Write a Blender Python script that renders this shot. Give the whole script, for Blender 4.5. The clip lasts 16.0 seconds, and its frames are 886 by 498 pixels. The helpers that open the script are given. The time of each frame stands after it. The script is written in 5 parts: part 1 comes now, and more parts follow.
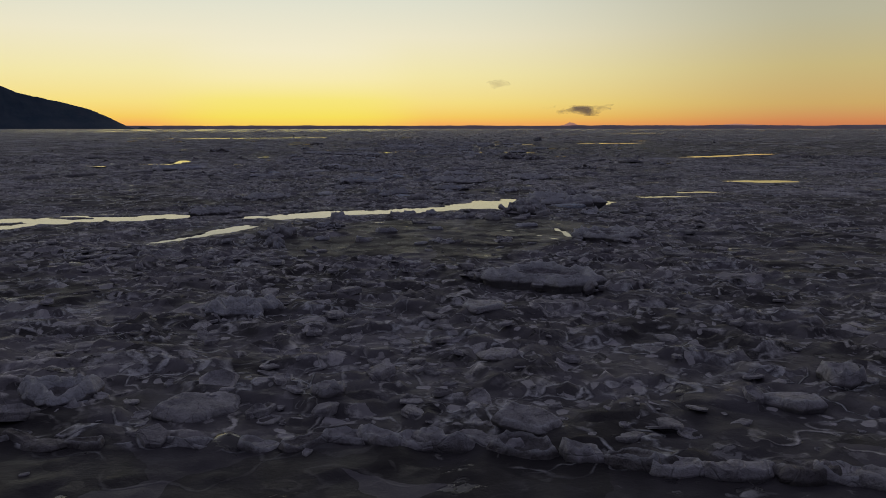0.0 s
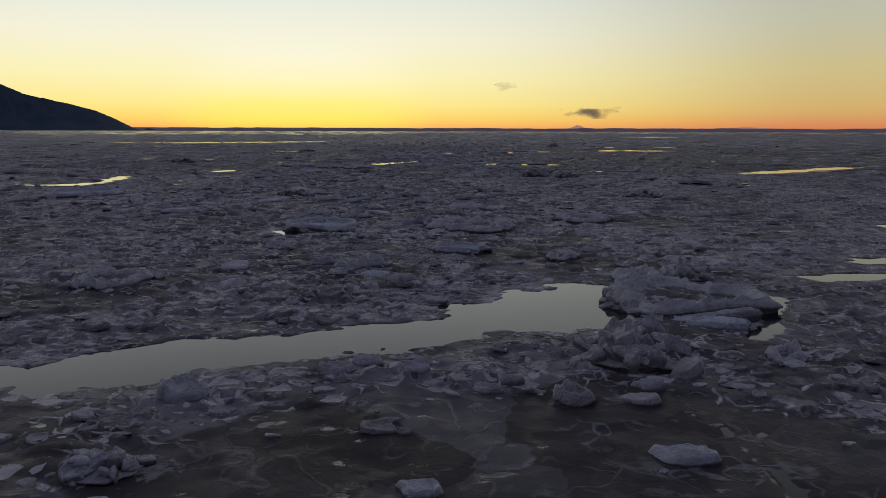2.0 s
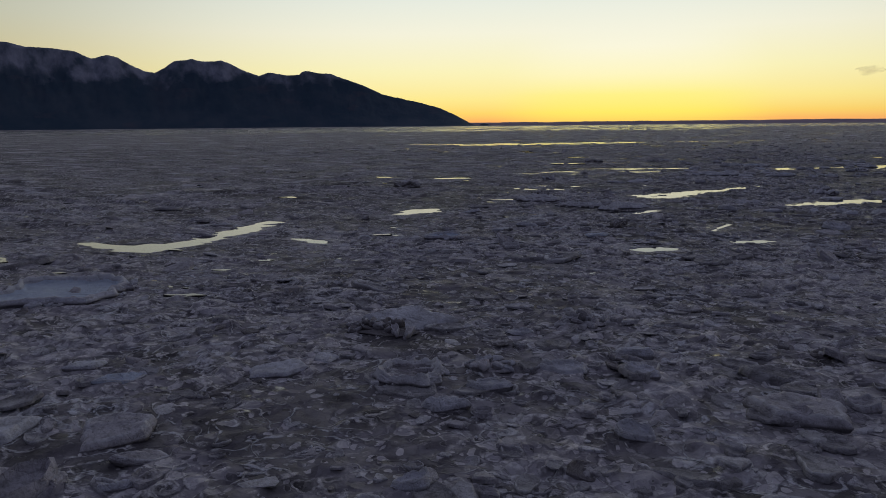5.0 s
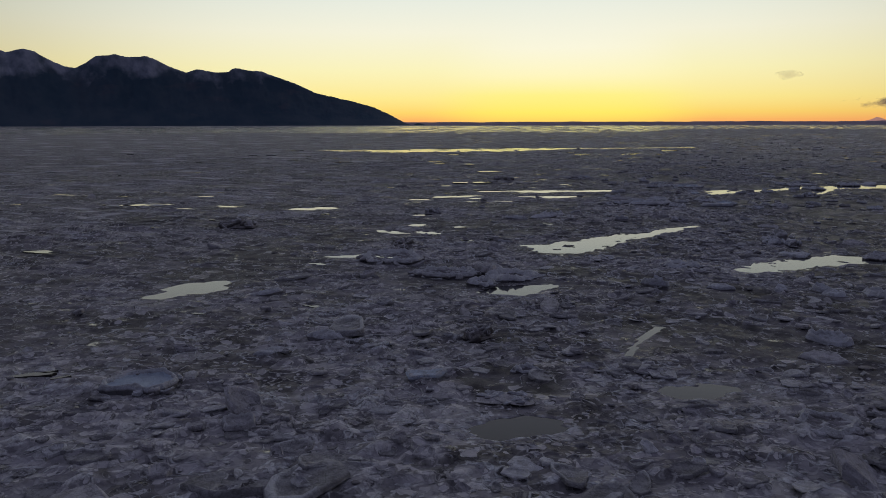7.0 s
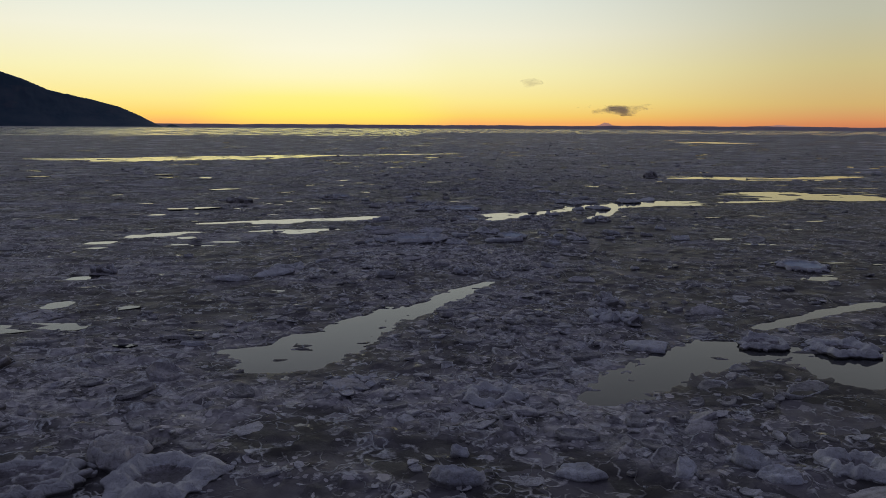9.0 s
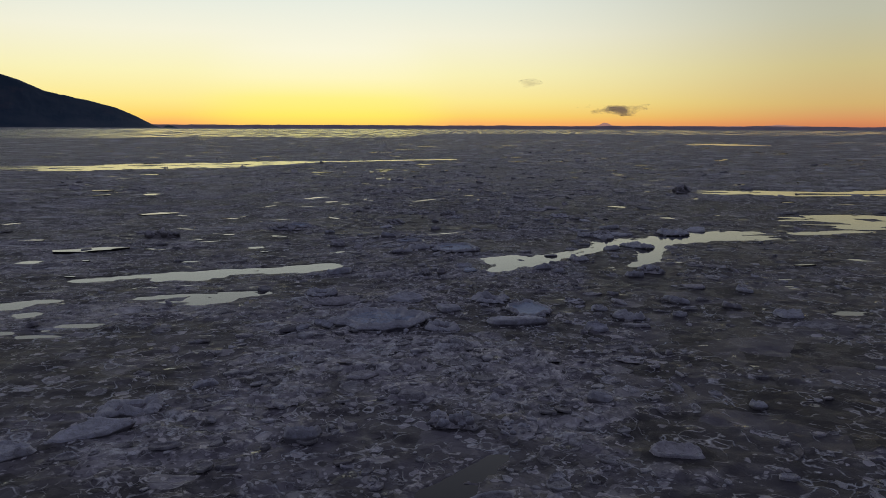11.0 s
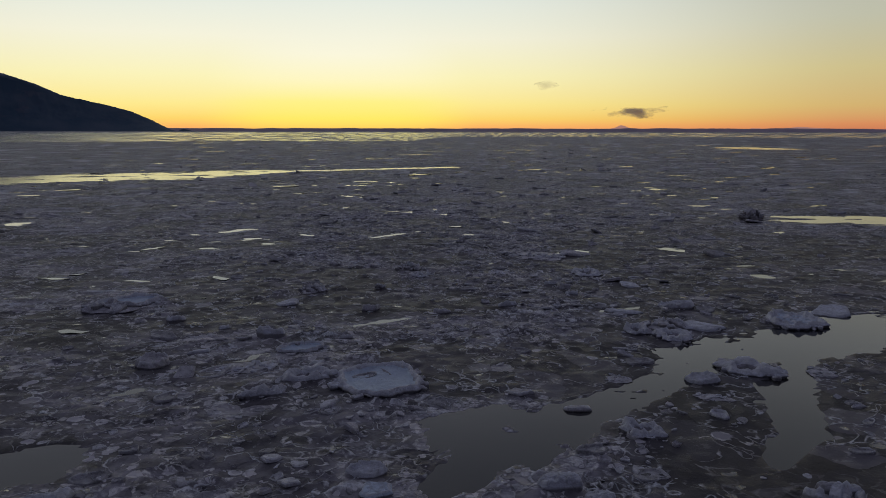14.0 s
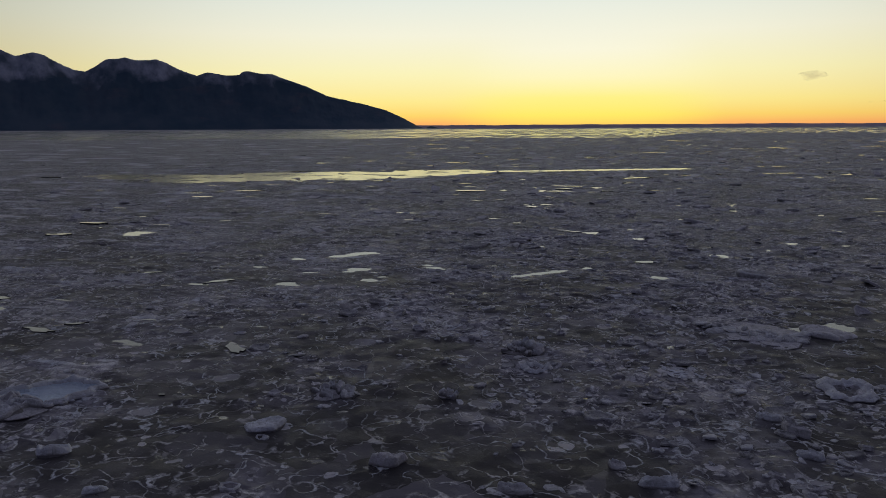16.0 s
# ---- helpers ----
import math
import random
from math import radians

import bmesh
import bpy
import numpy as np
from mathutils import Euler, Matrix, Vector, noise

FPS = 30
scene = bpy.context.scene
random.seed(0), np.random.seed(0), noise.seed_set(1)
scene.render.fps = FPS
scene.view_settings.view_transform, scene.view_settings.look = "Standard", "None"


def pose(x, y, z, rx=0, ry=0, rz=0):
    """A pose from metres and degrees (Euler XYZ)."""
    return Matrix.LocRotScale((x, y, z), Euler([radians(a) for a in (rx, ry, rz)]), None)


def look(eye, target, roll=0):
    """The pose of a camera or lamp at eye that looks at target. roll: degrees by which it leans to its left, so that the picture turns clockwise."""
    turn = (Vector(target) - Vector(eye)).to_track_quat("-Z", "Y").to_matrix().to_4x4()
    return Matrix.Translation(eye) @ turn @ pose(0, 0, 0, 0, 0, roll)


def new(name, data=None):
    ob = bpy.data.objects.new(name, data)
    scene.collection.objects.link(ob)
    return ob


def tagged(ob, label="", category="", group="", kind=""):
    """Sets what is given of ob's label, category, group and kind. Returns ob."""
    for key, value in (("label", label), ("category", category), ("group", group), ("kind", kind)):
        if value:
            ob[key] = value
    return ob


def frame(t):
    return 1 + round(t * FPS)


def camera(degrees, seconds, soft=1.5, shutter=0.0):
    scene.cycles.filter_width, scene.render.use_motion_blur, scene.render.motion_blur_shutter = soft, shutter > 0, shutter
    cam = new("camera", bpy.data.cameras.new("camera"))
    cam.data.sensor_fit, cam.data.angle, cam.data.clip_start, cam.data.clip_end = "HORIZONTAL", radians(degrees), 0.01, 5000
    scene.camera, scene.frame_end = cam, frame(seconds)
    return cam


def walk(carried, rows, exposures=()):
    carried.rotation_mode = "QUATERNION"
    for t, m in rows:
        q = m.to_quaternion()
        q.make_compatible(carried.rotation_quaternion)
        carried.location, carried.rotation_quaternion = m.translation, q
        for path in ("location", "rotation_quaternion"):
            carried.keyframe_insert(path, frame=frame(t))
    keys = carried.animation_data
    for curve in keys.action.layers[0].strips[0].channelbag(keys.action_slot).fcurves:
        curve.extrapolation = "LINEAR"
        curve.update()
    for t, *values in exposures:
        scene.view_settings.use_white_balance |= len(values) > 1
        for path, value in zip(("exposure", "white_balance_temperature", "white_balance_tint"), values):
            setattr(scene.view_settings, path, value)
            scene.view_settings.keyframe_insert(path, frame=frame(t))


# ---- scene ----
cam = camera(61.2, 16.0, soft=0.8)

PATH = [
    (0.0, (2.438, 2.619, 3.887), (2.128, 22.363, 0.698), -0.03),
    (0.5, (2.410, 7.486, 4.277), (1.950, 27.233, 1.086), 0.02),
    (1.0, (2.347, 12.391, 4.457), (1.857, 32.146, 1.337), 0.02),
    (1.5, (2.263, 17.368, 4.517), (1.783, 37.123, 1.398), 0.10),
    (2.0, (2.188, 22.469, 4.475), (1.718, 42.222, 1.347), 0.15),
    (2.5, (2.153, 27.661, 4.357), (1.623, 47.406, 1.217), 0.12),
    (3.0, (2.179, 32.862, 4.236), (1.649, 52.606, 1.099), 0.04),
    (3.5, (2.300, 38.050, 4.217), (1.780, 57.786, 1.043), -0.02),
    (3.7, (2.376, 40.129, 4.284), (1.902, 59.864, 1.102), -0.08),
    (3.8, (2.417, 41.171, 4.340), (1.914, 60.904, 1.156), -0.11),
    (3.9, (2.460, 42.215, 4.416), (1.738, 61.939, 1.227), -0.14),
    (4.0, (2.503, 43.260, 4.511), (1.046, 62.942, 1.318), -0.17),
    (4.1, (2.546, 44.306, 4.644), (-0.535, 63.800, 1.441), -0.23),
    (4.2, (2.587, 45.354, 4.797), (-2.336, 64.466, 1.584), -0.30),
    (4.3, (2.624, 46.403, 4.968), (-4.154, 64.938, 1.746), -0.35),
    (4.4, (2.656, 47.452, 5.162), (-5.334, 65.497, 1.926), -0.42),
    (4.5, (2.682, 48.501, 5.372), (-5.838, 66.301, 2.122), -0.49),
    (4.6, (2.699, 49.549, 5.580), (-5.922, 67.300, 2.326), -0.50),
    (4.8, (2.709, 51.644, 6.037), (-5.942, 69.379, 2.776), -0.52),
    (5.0, (2.689, 53.736, 6.546), (-5.934, 71.482, 3.277), -0.54),
    (5.2, (2.639, 55.828, 7.073), (-5.995, 73.567, 3.787), -0.54),
    (7.3, (0.281, 78.008, 8.117), (-5.928, 96.735, 4.834), -0.05),
    (7.5, (-0.023, 80.054, 8.150), (-5.532, 99.000, 4.877), 0.01),
    (8.0, (-0.749, 85.177, 8.291), (-4.419, 104.568, 5.035), 0.18),
    (8.5, (-1.402, 90.346, 8.478), (-3.182, 110.005, 5.248), 0.26),
    (8.6, (-1.519, 91.387, 8.527), (-2.966, 111.074, 5.298), 0.28),
    (8.7, (-1.630, 92.430, 8.578), (-2.807, 112.135, 5.351), 0.29),
    (8.8, (-1.736, 93.475, 8.632), (-2.875, 113.183, 5.406), 0.30),
    (9.0, (-1.932, 95.570, 8.747), (-3.022, 115.283, 5.524), 0.33),
    (9.2, (-2.102, 97.673, 8.870), (-3.202, 117.384, 5.640), 0.36),
    (11.3, (-2.117, 119.929, 9.611), (-3.177, 139.651, 6.401), 0.20),
    (11.5, (-2.034, 122.008, 9.624), (-3.085, 141.731, 6.420), 0.21),
    (12.0, (-1.756, 127.157, 9.629), (-2.786, 146.884, 6.449), 0.21),
    (12.5, (-1.367, 132.248, 9.638), (-2.757, 151.954, 6.474), 0.18),
    (13.0, (-0.875, 137.346, 9.641), (-2.375, 157.044, 6.484), 0.12),
    (13.5, (-0.339, 142.521, 9.607), (-1.849, 162.216, 6.461), 0.12),
    (14.0, (0.195, 147.776, 9.577), (-1.286, 167.472, 6.438), 0.07),
    (14.5, (0.734, 153.072, 9.545), (-0.715, 172.774, 6.408), 0.05),
    (14.6, (0.845, 154.130, 9.536), (-0.608, 173.831, 6.395), 0.04),
    (14.7, (0.958, 155.186, 9.526), (-0.570, 174.881, 6.382), 0.03),
    (14.8, (1.071, 156.240, 9.517), (-0.654, 175.918, 6.371), 0.02),
    (14.9, (1.186, 157.291, 9.509), (-0.936, 176.931, 6.359), 0.01),
    (15.0, (1.302, 158.341, 9.502), (-1.287, 177.925, 6.349), 0.00),
    (15.5, (1.903, 163.548, 9.511), (-3.167, 182.636, 6.312), -0.15),
    (16.0, (2.533, 168.680, 9.460), (-5.006, 186.927, 6.238), -0.29),
]
walk(cam, [(t, look(eye, target, roll)) for t, eye, target, roll in PATH],
     exposures=[(0.0, -0.16, 7050, 10), (0.4, -0.08, 6850, 10), (0.8, 0.0, 6750, 10), (1.5, 0.0, 6700, 10), (3.0, 0.0, 6580, 10), (5.0, 0.0, 6500, 10), (16.0, 0.0, 6500, 10)])


# ---- light: the afterglow of a sun that has just set ----
SUN_TURN = 17.0          # degrees to the left of +y where the glow is strongest


def sky():
    world = bpy.data.worlds.new("dusk_sky")
    scene.world = world
    world.use_nodes = True
    nt = world.node_tree
    nt.nodes.clear()
    N, L = nt.nodes.new, nt.links.new

    def math_node(op, a, b=None):
        n = N("ShaderNodeMath")
        n.operation = op
        for k, v in enumerate((a, b)):
            if v is None:
                continue
            if isinstance(v, (int, float)):
                n.inputs[k].default_value = v
            else:
                L(v, n.inputs[k])
        return n.outputs[0]

    def ramp(fac, stops):
        n = N("ShaderNodeValToRGB")
        els = n.color_ramp.elements
        for i, (p, c) in enumerate(stops):
            e = els[i] if i < 2 else els.new(p)
            e.position, e.color = p, (*c, 1)
        L(fac, n.inputs[0])
        return n.outputs[0]

    def smooth(value, low, high):
        n = N("ShaderNodeMapRange")
        n.interpolation_type = "SMOOTHSTEP"
        n.inputs[1].default_value, n.inputs[2].default_value = low, high
        L(value, n.inputs[0])
        return n.outputs[0]

    def mix(f, a, b):
        n = N("ShaderNodeMix")
        n.data_type = "RGBA"
        L(f, n.inputs[0])
        L(a, n.inputs[6])
        L(b, n.inputs[7])
        return n.outputs[2]

    coord = N("ShaderNodeTexCoord")
    sep = N("ShaderNodeSeparateXYZ")
    L(coord.outputs["Generated"], sep.inputs[0])
    up = math_node("MAXIMUM", sep.outputs[2], 0.0)
    # square root of the height, so that the low sky has room in the ramps
    high = math_node("POWER", up, 0.5)
    sx, sy = -math.sin(radians(SUN_TURN)), math.cos(radians(SUN_TURN))
    toward = math_node("ADD", math_node("MULTIPLY", sep.outputs[0], sx), math_node("MULTIPLY", sep.outputs[1], sy))
    zenith = (0.12, 0.126, 0.18)
    glow = ramp(high, [
        (0.0, (0.93, 0.34, 0.14)), (0.075, (1.0, 0.50, 0.135)), (0.12, (1.0, 0.68, 0.15)), (0.18, (1.0, 0.83, 0.28)),
        (0.26, (0.97, 0.905, 0.50)), (0.34, (0.92, 0.90, 0.72)), (0.41, (0.78, 0.835, 0.77)), (0.53, (0.58, 0.62, 0.65)), (0.6, (0.40, 0.42, 0.50)),
        (0.8, (0.25, 0.265, 0.335)), (0.9, (0.17, 0.179, 0.245)), (1.0, zenith)])
    side = ramp(high, [
        (0.0, (0.54, 0.155, 0.085)), (0.09, (0.69, 0.265, 0.11)), (0.17, (0.655, 0.44, 0.165)), (0.27, (0.61, 0.52, 0.26)),
        (0.36, (0.52, 0.52, 0.40)), (0.5, (0.44, 0.46, 0.47)), (0.7, (0.20, 0.21, 0.275)), (1.0, zenith)])
    back = ramp(high, [
        (0.0, (0.03, 0.031, 0.05)), (0.3, (0.045, 0.046, 0.074)), (0.6, (0.065, 0.067, 0.102)), (1.0, zenith)])
    # the lemon-yellow heart of the glow, where the sun went down
    heart = ramp(high, [
        (0.0, (1.0, 0.46, 0.13)), (0.05, (1.0, 0.64, 0.12)), (0.12, (1.0, 0.84, 0.14)), (0.19, (1.0, 0.89, 0.25)),
        (0.25, (1.0, 0.93, 0.54)), (0.31, (0.965, 0.935, 0.74)), (0.41, (0.80, 0.845, 0.775)), (0.53, (0.58, 0.62, 0.65)), (0.6, (0.40, 0.42, 0.50)),
        (0.8, (0.25, 0.265, 0.335)), (1.0, zenith)])
    core = math_node("ADD", math_node("MULTIPLY", sep.outputs[0], -math.sin(radians(12))), math_node("MULTIPLY", sep.outputs[1], math.cos(radians(12))))
    wide = mix(smooth(toward, 0.73, 1.0), mix(smooth(toward, -0.25, 0.68), back, side), glow)
    colour = mix(smooth(core, 0.982, 1.0), wide, heart)
    bg = N("ShaderNodeBackground")
    bg.inputs[1].default_value = 1.0
    L(colour, bg.inputs[0])
    out = N("ShaderNodeOutputWorld")
    L(bg.outputs[0], out.inputs[0])


sky()


# ---- materials ----
class Nodes:
    """A principled material and short ways to wire it."""

    def __init__(self, name):
        self.m = bpy.data.materials.new(name)
        self.m.use_nodes = True
        self.t = self.m.node_tree
        self.p = self.t.nodes["Principled BSDF"]
        self.where = self.t.nodes.new("ShaderNodeNewGeometry").outputs["Position"]

    def put(self, value, socket):
        if hasattr(value, "default_value"):
            self.t.links.new(value, socket)
        elif isinstance(value, tuple):
            socket.default_value = (*value, 1) if len(value) == 3 else value
        else:
            socket.default_value = value

    def scaled(self, sx, sy, sz):
        n = self.t.nodes.new("ShaderNodeVectorMath")
        n.operation = "MULTIPLY"
        self.t.links.new(self.where, n.inputs[0])
        n.inputs[1].default_value = (sx, sy, sz)
        return n.outputs[0]

    def noise(self, scale, detail=4.0, rough=0.55, where=None):
        n = self.t.nodes.new("ShaderNodeTexNoise")
        n.inputs["Scale"].default_value, n.inputs["Detail"].default_value, n.inputs["Roughness"].default_value = scale, detail, rough
        self.t.links.new(where or self.where, n.inputs["Vector"])
        return n.outputs[0]

    def colours(self, scale):
        n = self.t.nodes.new("ShaderNodeTexNoise")
        n.inputs["Scale"].default_value = scale
        self.t.links.new(self.where, n.inputs["Vector"])
        return n.outputs["Color"]

    def edges(self, scale, where=None):
        n = self.t.nodes.new("ShaderNodeTexVoronoi")
        n.feature = "DISTANCE_TO_EDGE"
        n.inputs["Scale"].default_value = scale
        self.t.links.new(where or self.where, n.inputs["Vector"])
        return n.outputs["Distance"]

    def cells(self, scale, where=None):
        n = self.t.nodes.new("ShaderNodeTexVoronoi")
        n.inputs["Scale"].default_value = scale
        self.t.links.new(where or self.where, n.inputs["Vector"])
        return n.outputs["Color"]

    def discs(self, scale, where):
        """Distance to the nearest of scattered centres, a random colour of its own, and the centre."""
        n = self.t.nodes.new("ShaderNodeTexVoronoi")
        n.inputs["Scale"].default_value = scale
        self.t.links.new(where, n.inputs["Vector"])
        return n.outputs["Distance"], n.outputs["Color"], n.outputs["Position"]

    def vector(self, op, *values):
        n = self.t.nodes.new("ShaderNodeVectorMath")
        n.operation = op
        for socket, v in zip(n.inputs, values):
            if isinstance(v, tuple):
                socket.default_value = v
            else:
                self.t.links.new(v, socket)
        return n.outputs["Value" if op == "DOT_PRODUCT" else "Vector"]

    def grey(self, value):
        n = self.t.nodes.new("ShaderNodeCombineColor")
        for socket in n.inputs:
            self.t.links.new(value, socket)
        return n.outputs[0]

    def span(self, value, a, b, c=0.0, d=1.0):
        n = self.t.nodes.new("ShaderNodeMapRange")
        self.t.links.new(value, n.inputs[0])
        for k, v in enumerate((a, b, c, d)):
            n.inputs[k + 1].default_value = v
        return n.outputs[0]

    def calc(self, op, a, b):
        n = self.t.nodes.new("ShaderNodeMath")
        n.operation = op
        self.put(a, n.inputs[0])
        self.put(b, n.inputs[1])
        return n.outputs[0]

    def mix(self, f, a, b):
        n = self.t.nodes.new("ShaderNodeMix")
        n.data_type = "RGBA"
        self.put(f, n.inputs[0])
        self.put(a, n.inputs[6])
        self.put(b, n.inputs[7])
        return n.outputs[2]

    def attribute(self, name):
        n = self.t.nodes.new("ShaderNodeAttribute")
        n.attribute_name = name
        return n.outputs["Fac"]

    def bump(self, height, strength, distance):
        n = self.t.nodes.new("ShaderNodeBump")
        n.inputs["Strength"].default_value, n.inputs["Distance"].default_value = strength, distance
        self.t.links.new(height, n.inputs["Height"])
        self.t.links.new(n.outputs[0], self.p.inputs["Normal"])

    def done(self, colour, rough, specular=0.3):
        self.put(colour, self.p.inputs["Base Color"])
        self.put(rough, self.p.inputs["Roughness"])
        if specular is not None:
            self.p.inputs["Specular IOR Level"].default_value = specular
        return self.m


def sheet_ice():
    """Grey-brown frozen slush: silty between the pans, with flakes frozen in askew and thin frosted lips on the old pancakes."""
    k = Nodes("slush_ice")
    frost = k.attribute("frost")
    dense = k.attribute("broken")
    swirl = k.t.nodes.new("ShaderNodeTexNoise")
    swirl.inputs["Scale"].default_value, swirl.inputs["Detail"].default_value = 1.3, 5.0
    k.t.links.new(k.where, swirl.inputs["Vector"])
    bent = k.vector("MULTIPLY_ADD", swirl.outputs["Color"], (0.62, 0.62, 0.0), k.scaled(1, 1, 0))
    ragged = k.noise(5.0, 4, 0.6)
    grain = k.noise(11.0, 5, 0.68)

    def pancakes(scale, width, share):
        """Old pancakes of one size: their frosted lip, their inside, and the askew lie of every flake."""
        far, colour, centre = k.discs(scale, bent)
        split = k.t.nodes.new("ShaderNodeSeparateColor")
        k.t.links.new(colour, split.inputs[0])
        red, green, blue = split.outputs
        far = k.calc("ADD", far, k.span(ragged, 0.25, 0.75, -0.06, 0.06))
        size = k.span(red, 0.0, 1.0, 0.20, 0.52)
        off = k.calc("SUBTRACT", far, size)
        there = k.span(k.calc("ADD", green, k.calc("MULTIPLY", dense, 0.9)), share, share + 0.12)
        lip = k.calc("MULTIPLY", k.span(k.calc("ABSOLUTE", off, 0.0), width * scale * 0.35, width * scale, 1.0, 0.0), there)
        lip = k.calc("MULTIPLY", lip, k.span(k.noise(1.7 * scale, 4, 0.6), 0.44, 0.60, 0.0, 1.0))
        inside = k.calc("MULTIPLY", k.span(off, -0.03, 0.03, 1.0, 0.0), there)
        way = k.vector("SUBTRACT", bent, centre)
        lie = k.vector("DOT_PRODUCT", way, k.vector("SUBTRACT", colour, (0.5, 0.5, 0.5)))
        return lip, inside, lie, red, green, blue

    lip1, in1, lie1, r1, g1, b1 = pancakes(0.80, 0.075, 1.02)
    lip2, in2, lie2, r2, g2, b2 = pancakes(2.1, 0.050, 1.08)
    lip3, in3, lie3, r3, g3, b3 = pancakes(5.2, 0.020, 1.20)
    young = k.mix(k.span(k.noise(0.09, 3), 0.35, 0.65), (0.055, 0.052, 0.059), (0.071, 0.068, 0.078))
    old = k.mix(k.span(k.noise(0.11, 3), 0.35, 0.65), (0.205, 0.196, 0.222), (0.280, 0.272, 0.318))
    silt = k.mix(k.span(k.calc("ADD", dense, k.span(k.noise(0.8, 4), 0.3, 0.7, -0.12, 0.12)), 0.28, 0.72), young, old)
    # palest tone, with sheen from the low glow painted into it
    silt = k.mix(k.span(dense, 0.70, 0.98, 0.0, 0.9), silt, (0.45, 0.438, 0.492))
    silt = k.mix(k.span(k.noise(1.3, 5), 0.40, 0.7, 0.0, 0.8), silt, (0.040, 0.037, 0.040))
    # floes of a few metres, each with its own share of silt and frost
    field = k.t.nodes.new("ShaderNodeSeparateColor")
    k.t.links.new(k.cells(0.45, bent), field.inputs[0])
    silt = k.mix(k.span(field.outputs[0], 0.55, 1.0, 0.0, 0.40), silt, (0.303, 0.289, 0.345))
    silt = k.mix(k.span(field.outputs[1], 0.55, 1.0, 0.0, 0.55), silt, (0.040, 0.037, 0.040))
    silt = k.mix(k.span(k.noise(0.30, 5, 0.7), 0.54, 0.64, 0.0, 0.45), silt, (0.040, 0.037, 0.040))
    # single flakes, some clean and some dark
    silt = k.mix(k.calc("MULTIPLY", in1, k.span(b1, 0.45, 0.9, 0.0, 0.70)), silt, (0.42, 0.41, 0.455))
    silt = k.mix(k.calc("MULTIPLY", in1, k.span(b1, 0.35, 0.0, 0.0, 0.6)), silt, (0.036, 0.034, 0.038))
    silt = k.mix(k.calc("MULTIPLY", in2, k.span(b2, 0.42, 0.8, 0.0, 0.85)), silt, (0.56, 0.545, 0.60))
    silt = k.mix(k.calc("MULTIPLY", in2, k.span(b2, 0.35, 0.0, 0.0, 0.75)), silt, (0.036, 0.034, 0.038))
    silt = k.mix(k.calc("MULTIPLY", in3, k.span(b3, 0.45, 0.8, 0.0, 0.85)), silt, (0.64, 0.625, 0.67))
    silt = k.mix(k.calc("MULTIPLY", in3, k.span(b3, 0.30, 0.0, 0.0, 0.7)), silt, (0.036, 0.034, 0.038))
    # long thin lips where sheets of slush met and rode up
    gentle = k.vector("MULTIPLY_ADD", k.colours(0.6), (0.9, 0.9, 0.0), k.scaled(1, 1, 0))
    slow = k.noise(0.42, 2, 0.5, gentle)
    slow2 = k.noise(0.85, 2, 0.5, k.vector("ADD", gentle, (37.0, 11.0, 0.0)))

    def ridge(n, wide, low, high):
        off = k.calc("ABSOLUTE", k.calc("SUBTRACT", n, 0.5), 0.0)
        off = k.calc("SUBTRACT", off, k.span(ragged, 0.3, 0.7, -0.7 * wide, 0.5 * wide))
        return k.calc("MULTIPLY", k.span(off, 0.2 * wide, wide, 1.0, 0.0), k.calc("MULTIPLY", k.span(k.noise(0.7, 4, 0.6), low, high), k.span(dense, 0.06, 0.17, 0.12, 1.0)))
    seam = k.calc("MAXIMUM", ridge(slow, 0.010, 0.42, 0.54), ridge(slow2, 0.020, 0.47, 0.58))
    lips = k.calc("MAXIMUM", k.calc("MULTIPLY", lip1, 0.95), k.calc("MAXIMUM", k.calc("MULTIPLY", lip2, 0.9), k.calc("MULTIPLY", lip3, 0.4)))
    lips = k.calc("MAXIMUM", lips, k.calc("MULTIPLY", seam, 0.9))
    film = k.calc("MULTIPLY", k.span(k.noise(1.7, 6, 0.62, bent), 0.60, 0.63), k.span(k.noise(0.22, 3), 0.47, 0.6, 0.02, 0.30))
    heaped = k.span(k.calc("ADD", frost, k.calc("MULTIPLY", grain, 0.35)), 0.66, 0.90, 0.0, 0.85)
    cover = k.calc("MULTIPLY", k.calc("MAXIMUM", heaped, film), k.span(grain, 0.34, 0.54, 0.4, 1.0))
    cover = k.calc("MAXIMUM", cover, k.calc("MULTIPLY", lips, k.span(grain, 0.34, 0.54, 0.55, 1.0)))
    white = k.mix(k.span(k.noise(0.35, 3), 0.4, 0.62), (0.80, 0.78, 0.80), (0.71, 0.74, 0.81))
    # relief in metres
    broken = k.span(dense, 0.30, 0.80, 0.06, 1.0)
    h = k.calc("ADD", k.calc("MULTIPLY", lip1, 0.055), k.calc("MULTIPLY", lip2, 0.036))
    h = k.calc("ADD", h, k.calc("ADD", k.calc("MULTIPLY", lip3, 0.014), k.calc("MULTIPLY", seam, 0.055)))
    askew = k.calc("ADD", k.calc("MULTIPLY", lie1, 0.30), k.calc("ADD", k.calc("MULTIPLY", lie2, 0.62), k.calc("MULTIPLY", lie3, 0.75)))
    askew = k.calc("ADD", askew, k.calc("ADD", k.calc("MULTIPLY", r2, 0.035), k.calc("MULTIPLY", r3, 0.022)))
    h = k.calc("ADD", h, k.calc("MULTIPLY", askew, broken))
    h = k.calc("ADD", h, k.calc("MULTIPLY", k.calc("ADD", grain, ragged), 0.012))
